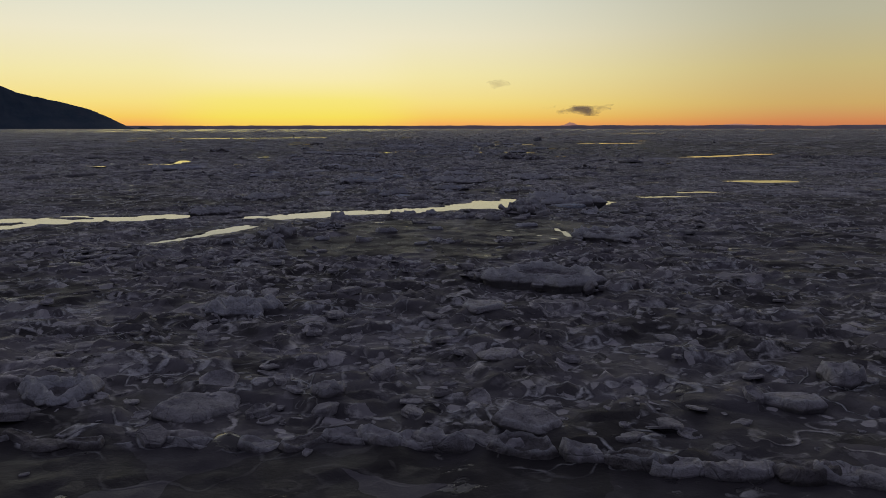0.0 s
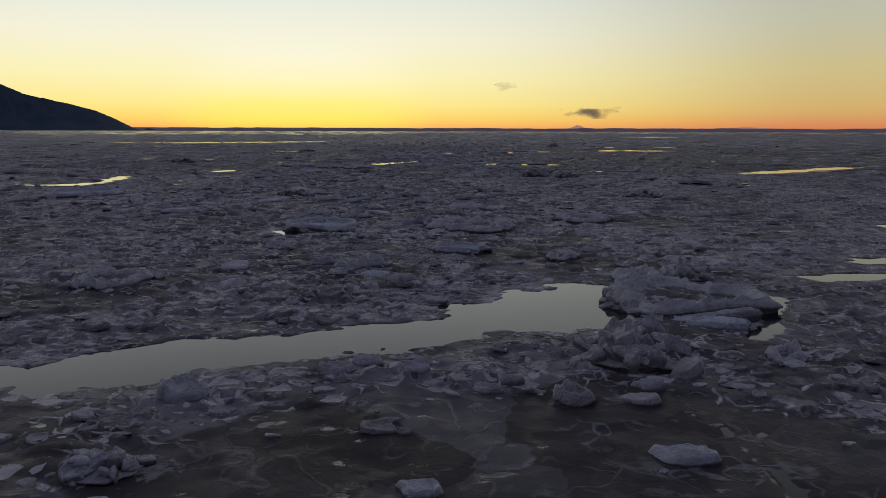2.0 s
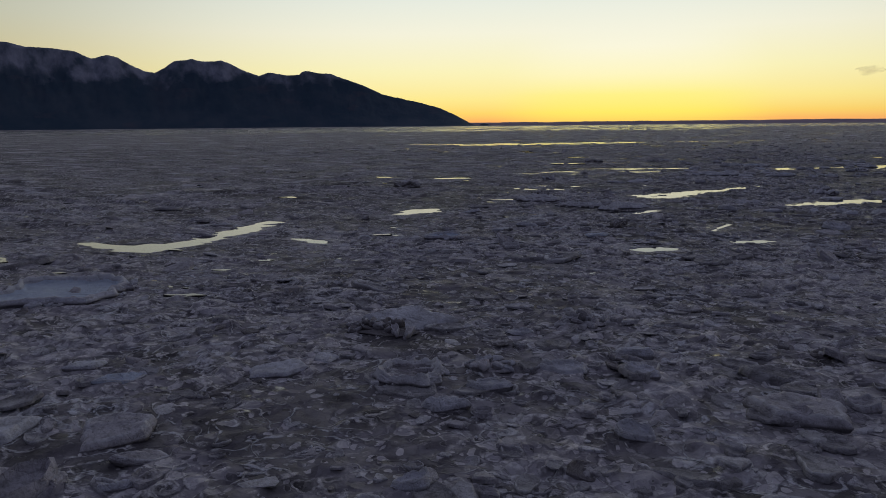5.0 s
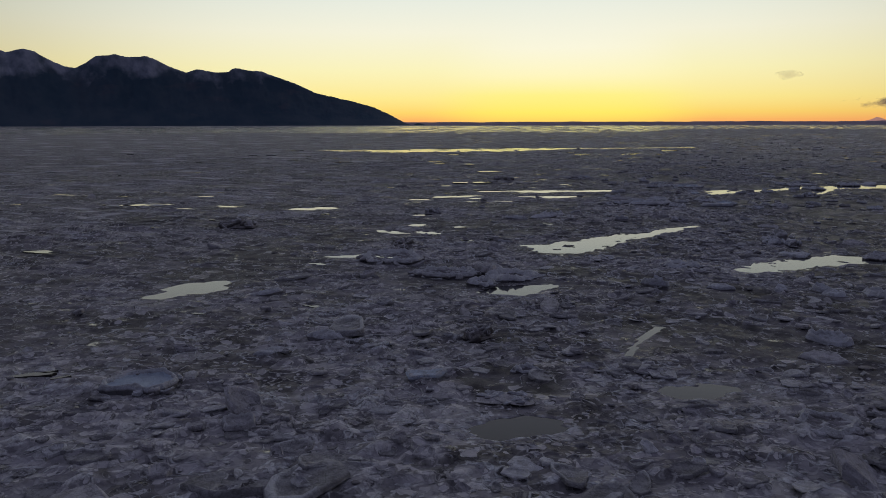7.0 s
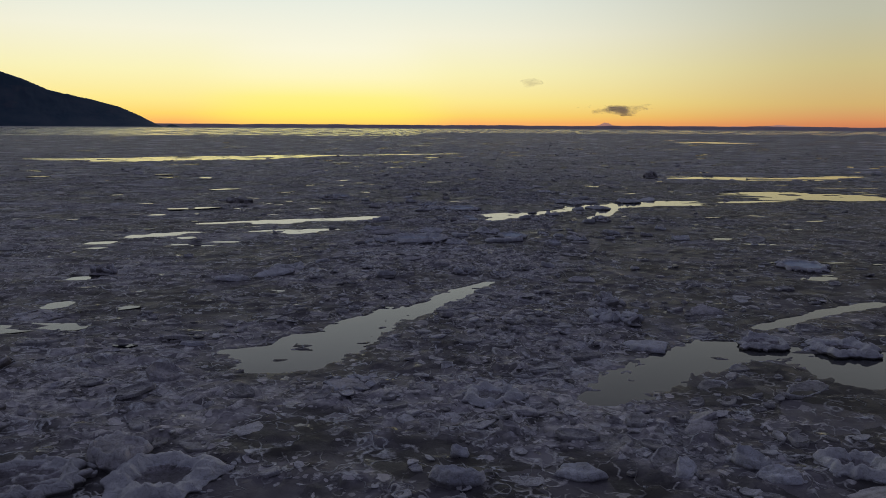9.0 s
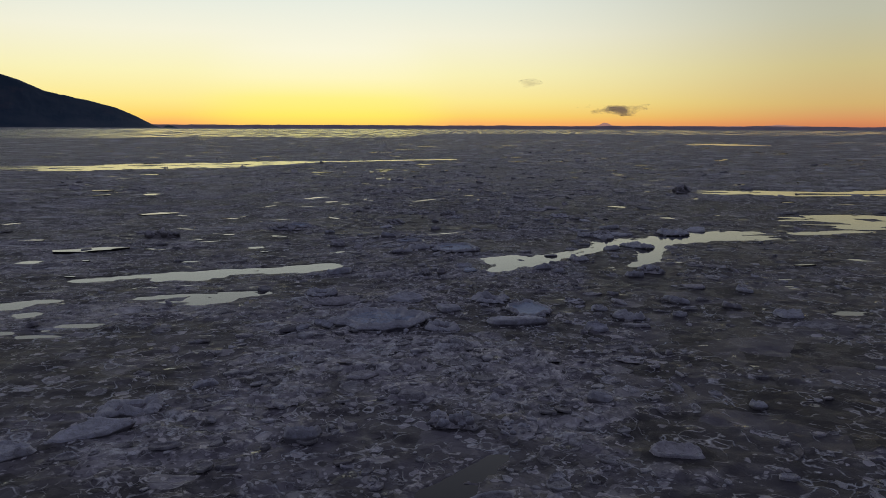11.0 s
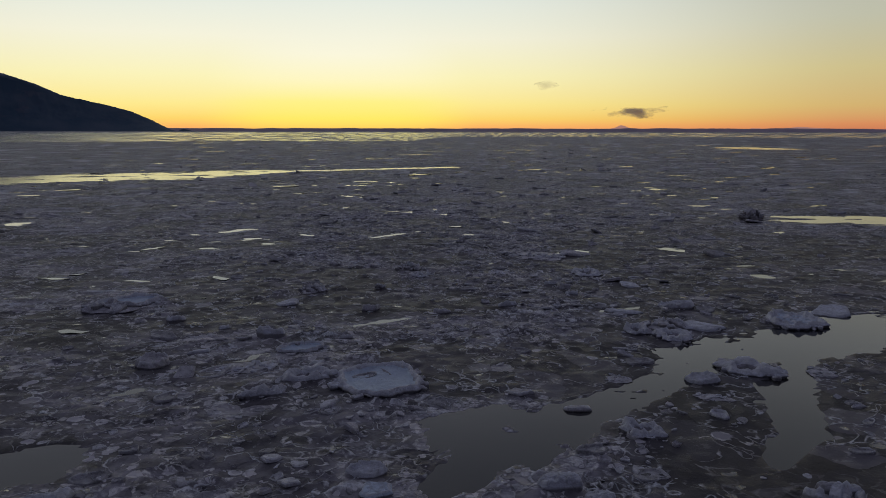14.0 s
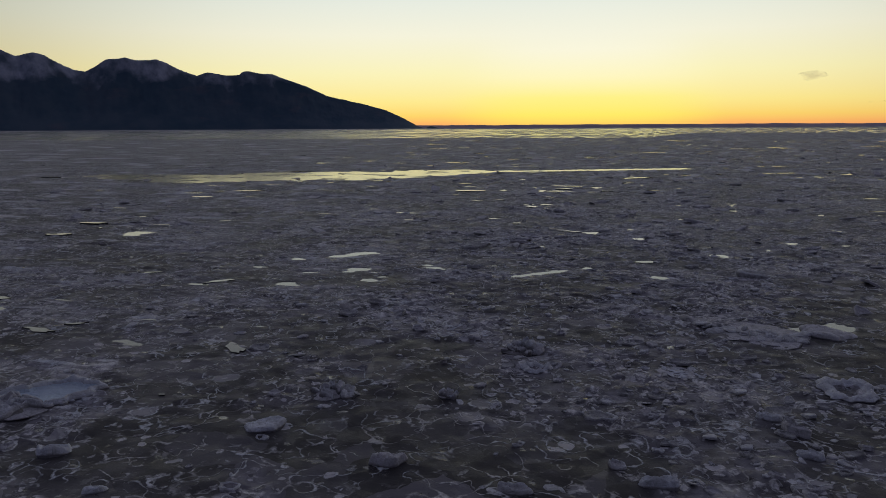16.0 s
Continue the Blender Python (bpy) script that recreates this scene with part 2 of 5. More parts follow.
    # films of water that have not yet frozen, flat and glossy
    pool = k.calc("MULTIPLY", k.span(k.noise(1.4, 5, 0.62, k.scaled(0.7, 1.0, 1.0)), 0.635, 0.66), k.span(cover, 0.0, 0.4, 1.0, 0.0))
    dull = k.span(pool, 0.0, 1.0, 1.0, 0.08)
    k.bump(k.calc("MULTIPLY", h, dull), 1.0, 1.0)
    damp = k.span(k.calc("ADD", g2, k.noise(0.5, 3)), 0.7, 1.3, 0.66, 0.42)
    rough = k.mix(cover, k.mix(pool, k.grey(damp), (0.162, 0.154, 0.160)), (0.85, 0.85, 0.85))
    k.put(k.span(pool, 0.0, 1.0, 0.08, 0.5), k.p.inputs["Specular IOR Level"])
    colour = k.mix(k.calc("MULTIPLY", pool, 0.6), k.mix(cover, silt, white), (0.045, 0.043, 0.048))
    return k.done(colour, rough, None)


def floe_ice(name, pale, grey, silt, amount, lip=(0.64, 0.655, 0.71)):
    """Old floe ice: frosted where it stands proud, silty, cracked and pitted, with shade put into the colour of its
    hollows and foot.
    """
    k = Nodes(name)
    frost = k.attribute("frost")
    grain = k.noise(9.0, 5, 0.65)
    c = k.mix(k.span(k.noise(1.1, 4), 0.36, 0.66), pale, grey)
    c = k.mix(k.calc("MULTIPLY", k.span(k.noise(3.7, 6, 0.68), 0.46, 0.66), amount), c, silt)
    crack = k.edges(2.6, k.vector("MULTIPLY_ADD", k.colours(2.2), (0.35, 0.35, 0.35), k.where))
    c = k.mix(k.span(crack, 0.0, 0.022, 0.5 * amount, 0.0), c, silt)
    c = k.mix(k.span(k.calc("ADD", frost, k.calc("MULTIPLY", grain, 0.5)), 0.45, 0.85, 0.0, 0.95), c, lip)
    c = k.mix(k.span(k.noise(26.0, 3, 0.6), 0.56, 0.70, 0.0, 0.35), c, silt)
    # shade of the crevices, put into the colour with the silt tone
    crevice = k.noise(5.5, 6, 0.68)
    c = k.mix(k.span(crevice, 0.34, 0.43, 0.7 * amount, 0.0), c, silt)
    h = k.calc("ADD", k.calc("ADD", k.calc("MULTIPLY", crevice, 0.10), k.calc("MULTIPLY", k.noise(2.6, 5, 0.6), 0.10)), k.calc("MULTIPLY", k.noise(16.0, 4, 0.6), 0.035))
    h = k.calc("ADD", h, k.span(crack, 0.0, 0.04, -0.014, 0.0))
    k.bump(h, 1.0, 1.0)
    # frost below zero: painted shade in hollows and round the foot
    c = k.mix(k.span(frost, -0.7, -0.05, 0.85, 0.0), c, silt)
    return k.done(c, k.span(k.noise(5.0), 0.3, 0.7, 0.6, 0.9), 0.3)


def still_water():
    k = Nodes("still_water")
    reach = k.t.nodes.new("ShaderNodeVectorMath")
    reach.operation = "LENGTH"
    k.t.links.new(k.where, reach.inputs[0])
    k.bump(k.calc("MULTIPLY", k.noise(0.8, 2, 0.4), k.span(reach.outputs["Value"], 300.0, 900.0, 1.0, 0.08)), 0.10, 0.02)
    # glassy between the floes, ruffled by the wind on the open water far out
    ruffle = k.span(reach.outputs["Value"], 110.0, 400.0, 0.05, 0.13)
    m = k.done(k.mix(k.span(k.noise(0.15, 3), 0.4, 0.65), (0.012, 0.014, 0.016), (0.035, 0.033, 0.030)), ruffle, 0.5)
    k.p.inputs["IOR"].default_value = 1.333
    return m


def mountain_skin():
    k = Nodes("forest_and_snow")
    split = k.t.nodes.new("ShaderNodeSeparateXYZ")
    k.t.links.new(k.where, split.inputs[0])
    rough = k.calc("ADD", split.outputs[2], k.calc("MULTIPLY", k.span(k.noise(0.006, 5, 0.55, k.scaled(1.0, 1.0, 0.6)), 0.3, 0.7, -1.0, 1.0), 62.0))
    chute = k.span(k.noise(0.011, 5, 0.6, k.scaled(1.0, 1.0, 0.22)), 0.38, 0.62, 0.12, 1.0)
    snow = k.calc("MULTIPLY", k.span(rough, 262.0, 318.0), chute)
    # blue haze of the distance is mixed into the forest's colour
    wood = k.mix(k.span(k.noise(0.006, 5), 0.38, 0.62), (0.052, 0.088, 0.132), (0.080, 0.112, 0.155))
    glade = k.calc("MULTIPLY", k.span(k.noise(0.005, 4, 0.6, k.scaled(1, 1, 2.4)), 0.60, 0.70), 0.45)
    wood = k.mix(glade, wood, (0.12, 0.12, 0.155))
    return k.done(k.mix(snow, wood, (0.34, 0.37, 0.47)), 0.95, 0.1)


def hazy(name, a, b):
    # haze before the land is painted as its own pale mauve colour
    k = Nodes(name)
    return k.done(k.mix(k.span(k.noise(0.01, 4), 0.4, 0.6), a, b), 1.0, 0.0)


def distant(name, colour):
    """Land so far off that only the lit air before it is seen."""
    k = Nodes(name)
    k.done((0.3, 0.25, 0.25), 1.0, 0.0)
    # the surface itself glows in place of that lit air
    k.put(k.mix(k.span(k.noise(0.02, 4), 0.4, 0.6), colour, tuple(0.88 * c for c in colour)), k.p.inputs["Emission Color"])
    k.p.inputs["Emission Strength"].default_value = 1.0
    return k.m


def cloud_stuff(name, thick):
    """Thin vapour that the glow behind it shines through, thinning out to its edges."""
    k = Nodes(name)
    n = k.t.nodes
    n.remove(k.p)
    lit = n.new("ShaderNodeBsdfTranslucent")
    lit.inputs[0].default_value = (0.42, 0.39, 0.45, 1)
    clear = n.new("ShaderNodeBsdfTransparent")
    both = n.new("ShaderNodeMixShader")
    span = n.new("ShaderNodeVectorMath")
    span.operation = "MULTIPLY_ADD"
    k.t.links.new(n.new("ShaderNodeTexCoord").outputs["Generated"], span.inputs[0])
    span.inputs[1].default_value, span.inputs[2].default_value = (2, 0, 2), (-1, 0, -1)
    far = n.new("ShaderNodeVectorMath")
    far.operation = "LENGTH"
    k.t.links.new(span.outputs[0], far.inputs[0])
    soft = k.span(far.outputs["Value"], 0.15, 0.95, 0.34, -0.30)
    wisp = k.calc("ADD", soft, k.span(k.noise(0.016, 4, 0.55, k.scaled(0.5, 1, 1.4)), 0.2, 0.8, -0.05, 1.1))
    k.put(k.span(wisp, 0.50, 0.92, 0.0, thick), both.inputs[0])
    k.t.links.new(clear.outputs[0], both.inputs[1])
    k.t.links.new(lit.outputs[0], both.inputs[2])
    k.t.links.new(both.outputs[0], n["Material Output"].inputs[0])
    return k.m


ICE = sheet_ice()
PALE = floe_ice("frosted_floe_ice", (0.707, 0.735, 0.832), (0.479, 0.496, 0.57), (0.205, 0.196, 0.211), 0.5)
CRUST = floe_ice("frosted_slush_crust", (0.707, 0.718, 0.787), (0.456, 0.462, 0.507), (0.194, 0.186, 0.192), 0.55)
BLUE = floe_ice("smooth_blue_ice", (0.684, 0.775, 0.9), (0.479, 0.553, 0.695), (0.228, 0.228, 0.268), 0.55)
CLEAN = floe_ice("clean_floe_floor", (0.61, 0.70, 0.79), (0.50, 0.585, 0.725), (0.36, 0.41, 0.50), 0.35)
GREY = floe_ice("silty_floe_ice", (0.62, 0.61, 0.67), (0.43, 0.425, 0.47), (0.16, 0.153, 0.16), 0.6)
# dark tone that holds the shade on far lumps and heaps
DARK_ICE = floe_ice("dark_rubble_ice", (0.308, 0.296, 0.319), (0.205, 0.196, 0.207), (0.103, 0.0946, 0.0935), 0.75)
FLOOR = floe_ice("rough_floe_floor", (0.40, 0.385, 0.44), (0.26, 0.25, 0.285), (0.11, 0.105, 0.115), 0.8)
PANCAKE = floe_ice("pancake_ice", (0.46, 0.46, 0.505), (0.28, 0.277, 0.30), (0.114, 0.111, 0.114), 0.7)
WATER = still_water()
MOUNTAIN = mountain_skin()
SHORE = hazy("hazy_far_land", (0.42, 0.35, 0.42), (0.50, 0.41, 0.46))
PEAK = distant("hazy_far_peak", (0.34, 0.17, 0.135))
CLOUD = cloud_stuff("mauve_cloud", 0.66)
WISP = cloud_stuff("thin_cloud", 0.20)


# ---- fields: noise and cells on whole arrays ----
SIDE = 1024
TABLE = np.random.default_rng(42).random(SIDE * SIDE)
TURN_X, TURN_Y = np.cos(TABLE * 2 * np.pi), np.sin(TABLE * 2 * np.pi)


def slot(ix, iy, k):
    return ((ix + k * 131) & (SIDE - 1)) * SIDE + ((iy + k * 57) & (SIDE - 1))


def hashed(ix, iy, k):
    return TABLE[slot(ix, iy, k)]


def value_noise(x, y, k=0):
    """Gradient noise from 0 to 1."""
    x, y = np.broadcast_arrays(x, y)
    fx, fy = np.floor(x), np.floor(y)
    ix, iy = fx.astype(np.int64), fy.astype(np.int64)
    fx, fy = x - fx, y - fy
    ux, uy = fx * fx * (3 - 2 * fx), fy * fy * (3 - 2 * fy)

    def corner(dx, dy):
        s = slot(ix + dx, iy + dy, k)
        return TURN_X[s] * (fx - dx) + TURN_Y[s] * (fy - dy)
    a, b, c, d = corner(0, 0), corner(1, 0), corner(0, 1), corner(1, 1)
    return 0.5 + 0.75 * ((a + (b - a) * ux) * (1 - uy) + (c + (d - c) * ux) * uy)


def fbm(x, y, k=0, octaves=4):
    s, amp, tot = 0.0, 1.0, 0.0
    for o in range(octaves):
        s = s + amp * value_noise(x * 2 ** o + 17.3 * o + 0.37, y * 2 ** o - 9.1 * o + 0.61, k + o)
        tot += amp
        amp *= 0.5
    return s / tot - 0.5


def cells(x, y, k):
    """Nearest and second distance to scattered centres, the way to the nearest, and two random numbers of its cell."""
    ix, iy = np.floor(x).astype(np.int64), np.floor(y).astype(np.int64)
    f1 = np.full(x.shape, 9.0)
    f2 = np.full(x.shape, 9.0)
    vx, vy, r1, r2 = (np.zeros(x.shape) for _ in range(4))
    for dx in (-1, 0, 1):
        for dy in (-1, 0, 1):
            cx, cy = ix + dx, iy + dy
            h1, h2 = hashed(cx, cy, k), hashed(cx, cy, k + 3)
            px, py = x - cx - h1, y - cy - h2
            d = np.hypot(px, py)
            first = d < f1
            f2 = np.where(first, f1, np.minimum(f2, d))
            f1 = np.where(first, d, f1)
            vx, vy = np.where(first, px, vx), np.where(first, py, vy)
            r1, r2 = np.where(first, h1, r1), np.where(first, h2, r2)
    return f1, f2, vx, vy, r1, r2


def step(v, a, b):
    s = np.clip((v - a) / (b - a), 0, 1)
    return s * s * (3 - 2 * s)


# ---- plan: open leads in the ice, each a spine of x, y and half width ----
LEADS = []


def lead(*spine):
    LEADS.append([(x, y, 1.05 * w + 0.04) for x, y, w in spine])


lead((-5.0, 35.7, 1.07), (-4.2, 36.1, 1.11), (-3.6, 36.6, 1.08), (-2.6, 37.2, 1.17), (-1.6, 37.5, 1.07), (-0.4, 38.0, 0.92), (1.0, 38.7, 0.99), (2.0, 39.0, 0.87), (2.9, 39.4, 0.61))
lead((2.9, 40.2, 0.65), (3.7, 40.5, 1.51), (4.6, 40.9, 1.79), (5.5, 41.3, 1.38), (5.7, 40.8, 0.43))
lead((-6.7, 30.6, 0.24), (-6.5, 31.3, 0.25), (-6.3, 32.1, 0.24), (-6.0, 32.8, 0.15))
lead((-10.7, 36.2, 0.37), (-9.4, 36.1, 0.36), (-8.8, 36.0, 0.17))
lead((-7.1, 35.3, 0.38), (-6.6, 35.4, 0.51), (-6.0, 35.6, 0.39))
lead((-16.5, 31.9, 1.41), (-15.7, 33.5, 1.62), (-14.5, 34.5, 1.37), (-12.4, 34.8, 1.1), (-10.2, 35.4, 0.69))
lead((9.3, 42.5, 0.44), (10.0, 42.3, 0.89), (10.0, 41.3, 0.31), (9.5, 39.7, 0.25), (8.7, 38.6, 0.15))
lead((13.2, 45.5, 0.42), (14.6, 45.8, 0.43), (15.7, 46.0, 0.36))
lead((16.8, 48.7, 0.63), (18.2, 48.8, 0.63))
lead((23.7, 58.5, 1.1), (25.0, 58.3, 1.57), (26.3, 58.3, 1.31))
lead((6.2, 33.4, 0.01), (6.4, 32.2, 0.05), (6.5, 31.2, 0.02), (6.6, 30.4, 0.07), (6.7, 29.3, 0.01))
lead((3.2, 41.5, 0.34), (4.3, 42.4, 0.99), (5.1, 42.6, 1.31), (5.6, 42.4, 1.15))
lead((5.0, 44.0, 0.29), (5.6, 44.0, 0.35), (6.1, 43.9, 0.25))
lead((-34.5, 83.2, 0.23), (-31.8, 82.8, 0.6), (-29.9, 83.1, 1.16), (-29.1, 84.5, 0.73), (-29.0, 87.3, 0.56), (-29.9, 91.7, 0.74), (-30.6, 95.4, 0.32))
lead((-24.4, 102.6, 0.44), (-23.0, 104.9, 0.34))
lead((-37.9, 136.9, 0.79), (-36.1, 138.9, 0.8))
lead((-21.9, 115.1, 0.32), (-20.4, 116.0, 0.53))
lead((-9.8, 109.3, 0.68), (-8.8, 109.9, 1.03), (-7.5, 111.2, 0.49))
lead((-24.5, 104.1, 0.43), (-24.1, 104.9, 1.06), (-23.5, 106.5, 0.32))
lead((-0.2, 97.9, 0.59), (0.4, 98.3, 0.64), (1.2, 98.7, 0.26))
lead((-4.9, 93.1, 0.46), (-4.3, 93.6, 0.53), (-3.6, 93.8, 0.44))
lead((-2.3, 101.1, 0.08), (-2.1, 103.2, 0.11), (-1.6, 105.3, 0.06))
lead((-12.0, 123.5, 0.24), (-10.8, 123.4, 0.59), (-9.3, 123.1, 1.75), (-8.4, 124.5, 1.6), (-7.5, 127.0, 1.23), (-6.0, 130.1, 1.07), (-4.6, 131.8, 0.61), (-2.9, 135.4, 0.55), (-1.7, 137.5, 0.21))
lead((2.0, 119.2, 0.67), (3.2, 120.6, 1.18), (5.3, 123.2, 1.14), (7.5, 125.0, 1.28), (9.2, 125.3, 0.99), (10.6, 125.0, 0.52))
lead((10.5, 128.7, 0.37), (12.5, 130.2, 0.28), (15.1, 132.1, 0.32), (18.0, 133.7, 0.37))
lead((10.7, 122.9, 0.49), (11.7, 123.0, 1.68), (13.1, 123.1, 1.97))
lead((-1.2, 166.8, 0.55), (0.5, 170.2, 1.68), (3.4, 172.7, 0.88), (6.7, 176.0, 0.68), (8.7, 179.3, 1.25), (12.2, 180.6, 1.67), (16.9, 183.9, 2.51), (23.0, 186.9, 0.83))
lead((-1.3, 171.9, 0.54), (-0.0, 170.6, 1.99), (1.6, 171.2, 1.61), (3.4, 172.8, 0.86), (5.7, 175.4, 0.62), (7.3, 176.6, 0.52))
lead((8.2, 179.7, 1.05), (11.2, 181.2, 1.76), (14.0, 181.6, 1.76), (17.6, 184.0, 2.28), (21.0, 185.2, 2.89))
lead((13.0, 179.6, 0.33), (11.0, 175.4, 0.94), (10.0, 171.6, 0.72), (8.4, 169.0, 0.29))
lead((30.0, 195.7, 1.18), (37.3, 196.3, 6.63), (43.9, 195.3, 5.15), (47.5, 194.1, 2.58))
lead((27.1, 186.9, 0.87), (33.0, 188.7, 0.88))
lead((32.9, 231.5, 3.06), (41.2, 230.8, 4.52), (52.5, 230.4, 2.99), (65.7, 239.1, 1.89))
lead((-27.2, 161.3, 0.51), (-24.8, 162.5, 0.52), (-23.6, 163.2, 0.52), (-21.3, 163.3, 1.56), (-18.1, 165.1, 1.09), (-15.5, 165.9, 1.1), (-13.2, 167.1, 1.29))
lead((-21.1, 156.9, 0.52), (-18.8, 158.1, 0.27))
lead((-17.9, 155.5, 0.24), (-17.1, 157.4, 1.22), (-15.3, 158.7, 0.64))
lead((-30.0, 152.8, 0.61), (-28.0, 154.1, 0.76), (-26.0, 156.1, 0.3))
lead((-25.3, 136.5, 0.34), (-24.6, 137.6, 0.26))
lead((-23.1, 129.6, 0.28), (-22.4, 131.3, 0.29))
lead((-25.7, 216.2, 0.34), (-24.1, 218.8, 0.48))
lead((-11.2, 213.7, 0.28), (-8.8, 216.8, 0.29))
lead((5.0, 206.2, 0.54), (6.9, 207.5, 0.55))
lead((-49.8, 217.2, 0.2), (-48.8, 221.8, 0.21))
lead((-116.5, 283.0, 4.14), (-95.1, 283.0, 11.16), (-83.4, 293.8, 12.64), (-69.0, 302.1, 12.45), (-55.8, 318.4, 8.05))
lead((-51.2, 319.8, 1.81), (-35.1, 329.3, 2.44), (-12.3, 343.3, 2.5))
lead((132.4, 575.4, 12.94), (140.8, 551.3, 12.18))
lead((33.2, 104.1, 1.23), (40.0, 108.9, 1.75), (51.1, 118.6, 1.2))
lead((-5.8, 55.4, 0.48), (-5.3, 55.4, 0.79))
lead((-24.1, 89.5, 0.38), (-21.5, 88.5, 0.27))
lead((-7.7, 28.0, 0.22), (-7.1, 29.2, 0.26), (-6.4, 30.6, 0.26), (-5.8, 32.2, 0.2))
lead((-20.6, 173.9, 0.07), (-20.1, 175.3, 0.12), (-19.5, 176.6, 0.06))
lead((-6.8, 183.4, 0.12), (-5.6, 184.3, 0.2), (-4.3, 185.2, 0.1))
lead((-8.8, 179.2, 0.08), (-8.0, 179.5, 0.14), (-7.2, 179.7, 0.07))
lead((-13.8, 172.8, 0.06), (-13.4, 173.2, 0.1), (-13.0, 173.7, 0.05))
lead((-10.5, 177.3, 0.06), (-10.2, 177.9, 0.1), (-9.9, 178.5, 0.05))
lead((5.8, 187.4, 0.12), (6.8, 187.9, 0.2), (7.8, 188.4, 0.1))

# broad patches of young, even slush: x, y, radius
EVEN = [(0.5, 9.4, 2.6), (3.6, 8.9, 2.4), (-3.0, 9.4, 2.5), (-6.0, 9.4, 2.5), (6.5, 8.4, 2.4), (2.0, 28.5, 4.4), (5.6, 31.5, 3.4), (-1.5, 27.0, 2.6), (5.0, 48.5, 3.0), (-0.5, 45.5, 2.0),
        (3.5, 176.0, 3.4), (8.5, 168.0, 3.0), (4.0, 158.0, 3.2), (-5.5, 97.0, 2.2), (9.0, 152.0, 4.0), (12.5, 158.0, 4.0), (9.0, 142.0, 3.6), (4.0, 139.0, 2.6), (-3.5, 114.5, 2.0), (-3.0, 179.0, 2.6), (0.5, 113.0, 2.6), (-7.0, 116.0, 2.4),
        (1.5, 32.0, 3.4), (4.6, 32.6, 3.2), (-0.5, 31.0, 2.4), (6.4, 53.0, 1.8), (-8.0, 56.2, 1.7), (-10.2, 58.4, 2.2), (-7.2, 59.4, 1.5), (11.0, 60.0, 3.2), (-0.7, 176.4, 3.2), (3.0, 179.0, 2.6),
        (-13.0, 185.0, 4.0), (-7.5, 187.0, 3.6), (-17.0, 191.0, 4.0), (-2.0, 188.5, 3.4), (-9.5, 196.0, 3.4), (10.5, 149.0, 4.0), (7.0, 162.0, 3.4)]

# patches of jumbled plates
RUGGED = [(-4.0, 15.5, 4.0), (3.0, 16.5, 5.0), (9.0, 15.5, 4.5), (-2.0, 22.5, 4.5), (7.0, 22.5, 5.0), (-8.0, 26.0, 5.0), (-3.0, 42.5, 3.5),
          (-7.0, 62.0, 2.5), (-11.0, 70.0, 3.0), (-16.0, 76.0, 5.0), (3.0, 90.0, 4.0), (-12.0, 100.0, 5.0), (5.0, 116.0, 4.0), (-3.0, 146.0, 5.0)]


def openness(x, y):
    """Signed metres from the edge of open water: above 0 is water."""
    best = np.full(x.shape, -50.0)
    wob = fbm(x * 0.7, y * 0.7, 51, 4) * 1.7 + fbm(x * 3.6, y * 3.6, 55, 3) * 0.6
    for spine in LEADS:
        xs, ys, ws = (np.array([p[i] for p in spine]) for i in range(3))
        m = ws.max() * 1.6 + 2.0
        idx = np.nonzero((x > xs.min() - m) & (x < xs.max() + m) & (y > ys.min() - m) & (y < ys.max() + m))[0]
        if len(idx) == 0:
            continue
        px, py = x[idx], y[idx]
        val = np.full(len(idx), -50.0)
        for i in range(len(xs) - 1):
            ax, ay, bx, by = xs[i], ys[i], xs[i + 1], ys[i + 1]
            ln = max((bx - ax) ** 2 + (by - ay) ** 2, 1e-6)
            t = np.clip(((px - ax) * (bx - ax) + (py - ay) * (by - ay)) / ln, 0, 1)
            d = np.hypot(px - ax - t * (bx - ax), py - ay - t * (by - ay))
            w = ws[i] + (ws[i + 1] - ws[i]) * t
            val = np.maximum(val, w * (1 + 0.6 * wob[idx]) + 0.2 * wob[idx] - d)
        if ws.max() > 1.3:      # thin skins of ice adrift in the wider leads
            g = 1.0 if ws.max() < 3 else 3.2
            val = np.minimum(val, ((0.17 if g < 2 else 0.07) - fbm(px / (1.6 * g), py / (1.0 * g), 57, 4)) * 4 * g)
        best[idx] = np.maximum(best[idx], val)
    # the wide belt of open water with drifting brash far out
    r = np.hypot(x, y - 84)
    left = np.degrees(np.arctan2(-x, y - 84))
    start = 720 + 420 * step(-left, -6.5, -3.0) + 90 * fbm(x / 60.0, y / 60.0, 61, 3)
    belt = np.minimum(r - start, 2900 - r) / 60.0
    streak = fbm(left * 3.6 + r / 700.0, 12600.0 / np.maximum(r, 50) * 4.2, 65, 4) - 0.06 * step(-left, -7.0, -2.0)
    far = np.where((belt > 0) & (left > -75) & (left < 62), np.minimum(belt * 10, 90 * streak - 2.2), -50.0)
    # small chance holes in the middle distance
    hole = (fbm(x / 2.8, y / 2.2, 71, 3) + 0.35 * fbm(x / 25.0, y / 25.0, 75, 2) - 0.262) * 5
    hole = np.where((r > 60) & (r < 700) & (np.abs(left) < 70) & ((np.abs(x) > 16) | (y > 215)), hole, -50.0)
    return np.maximum(best, np.maximum(far, hole))


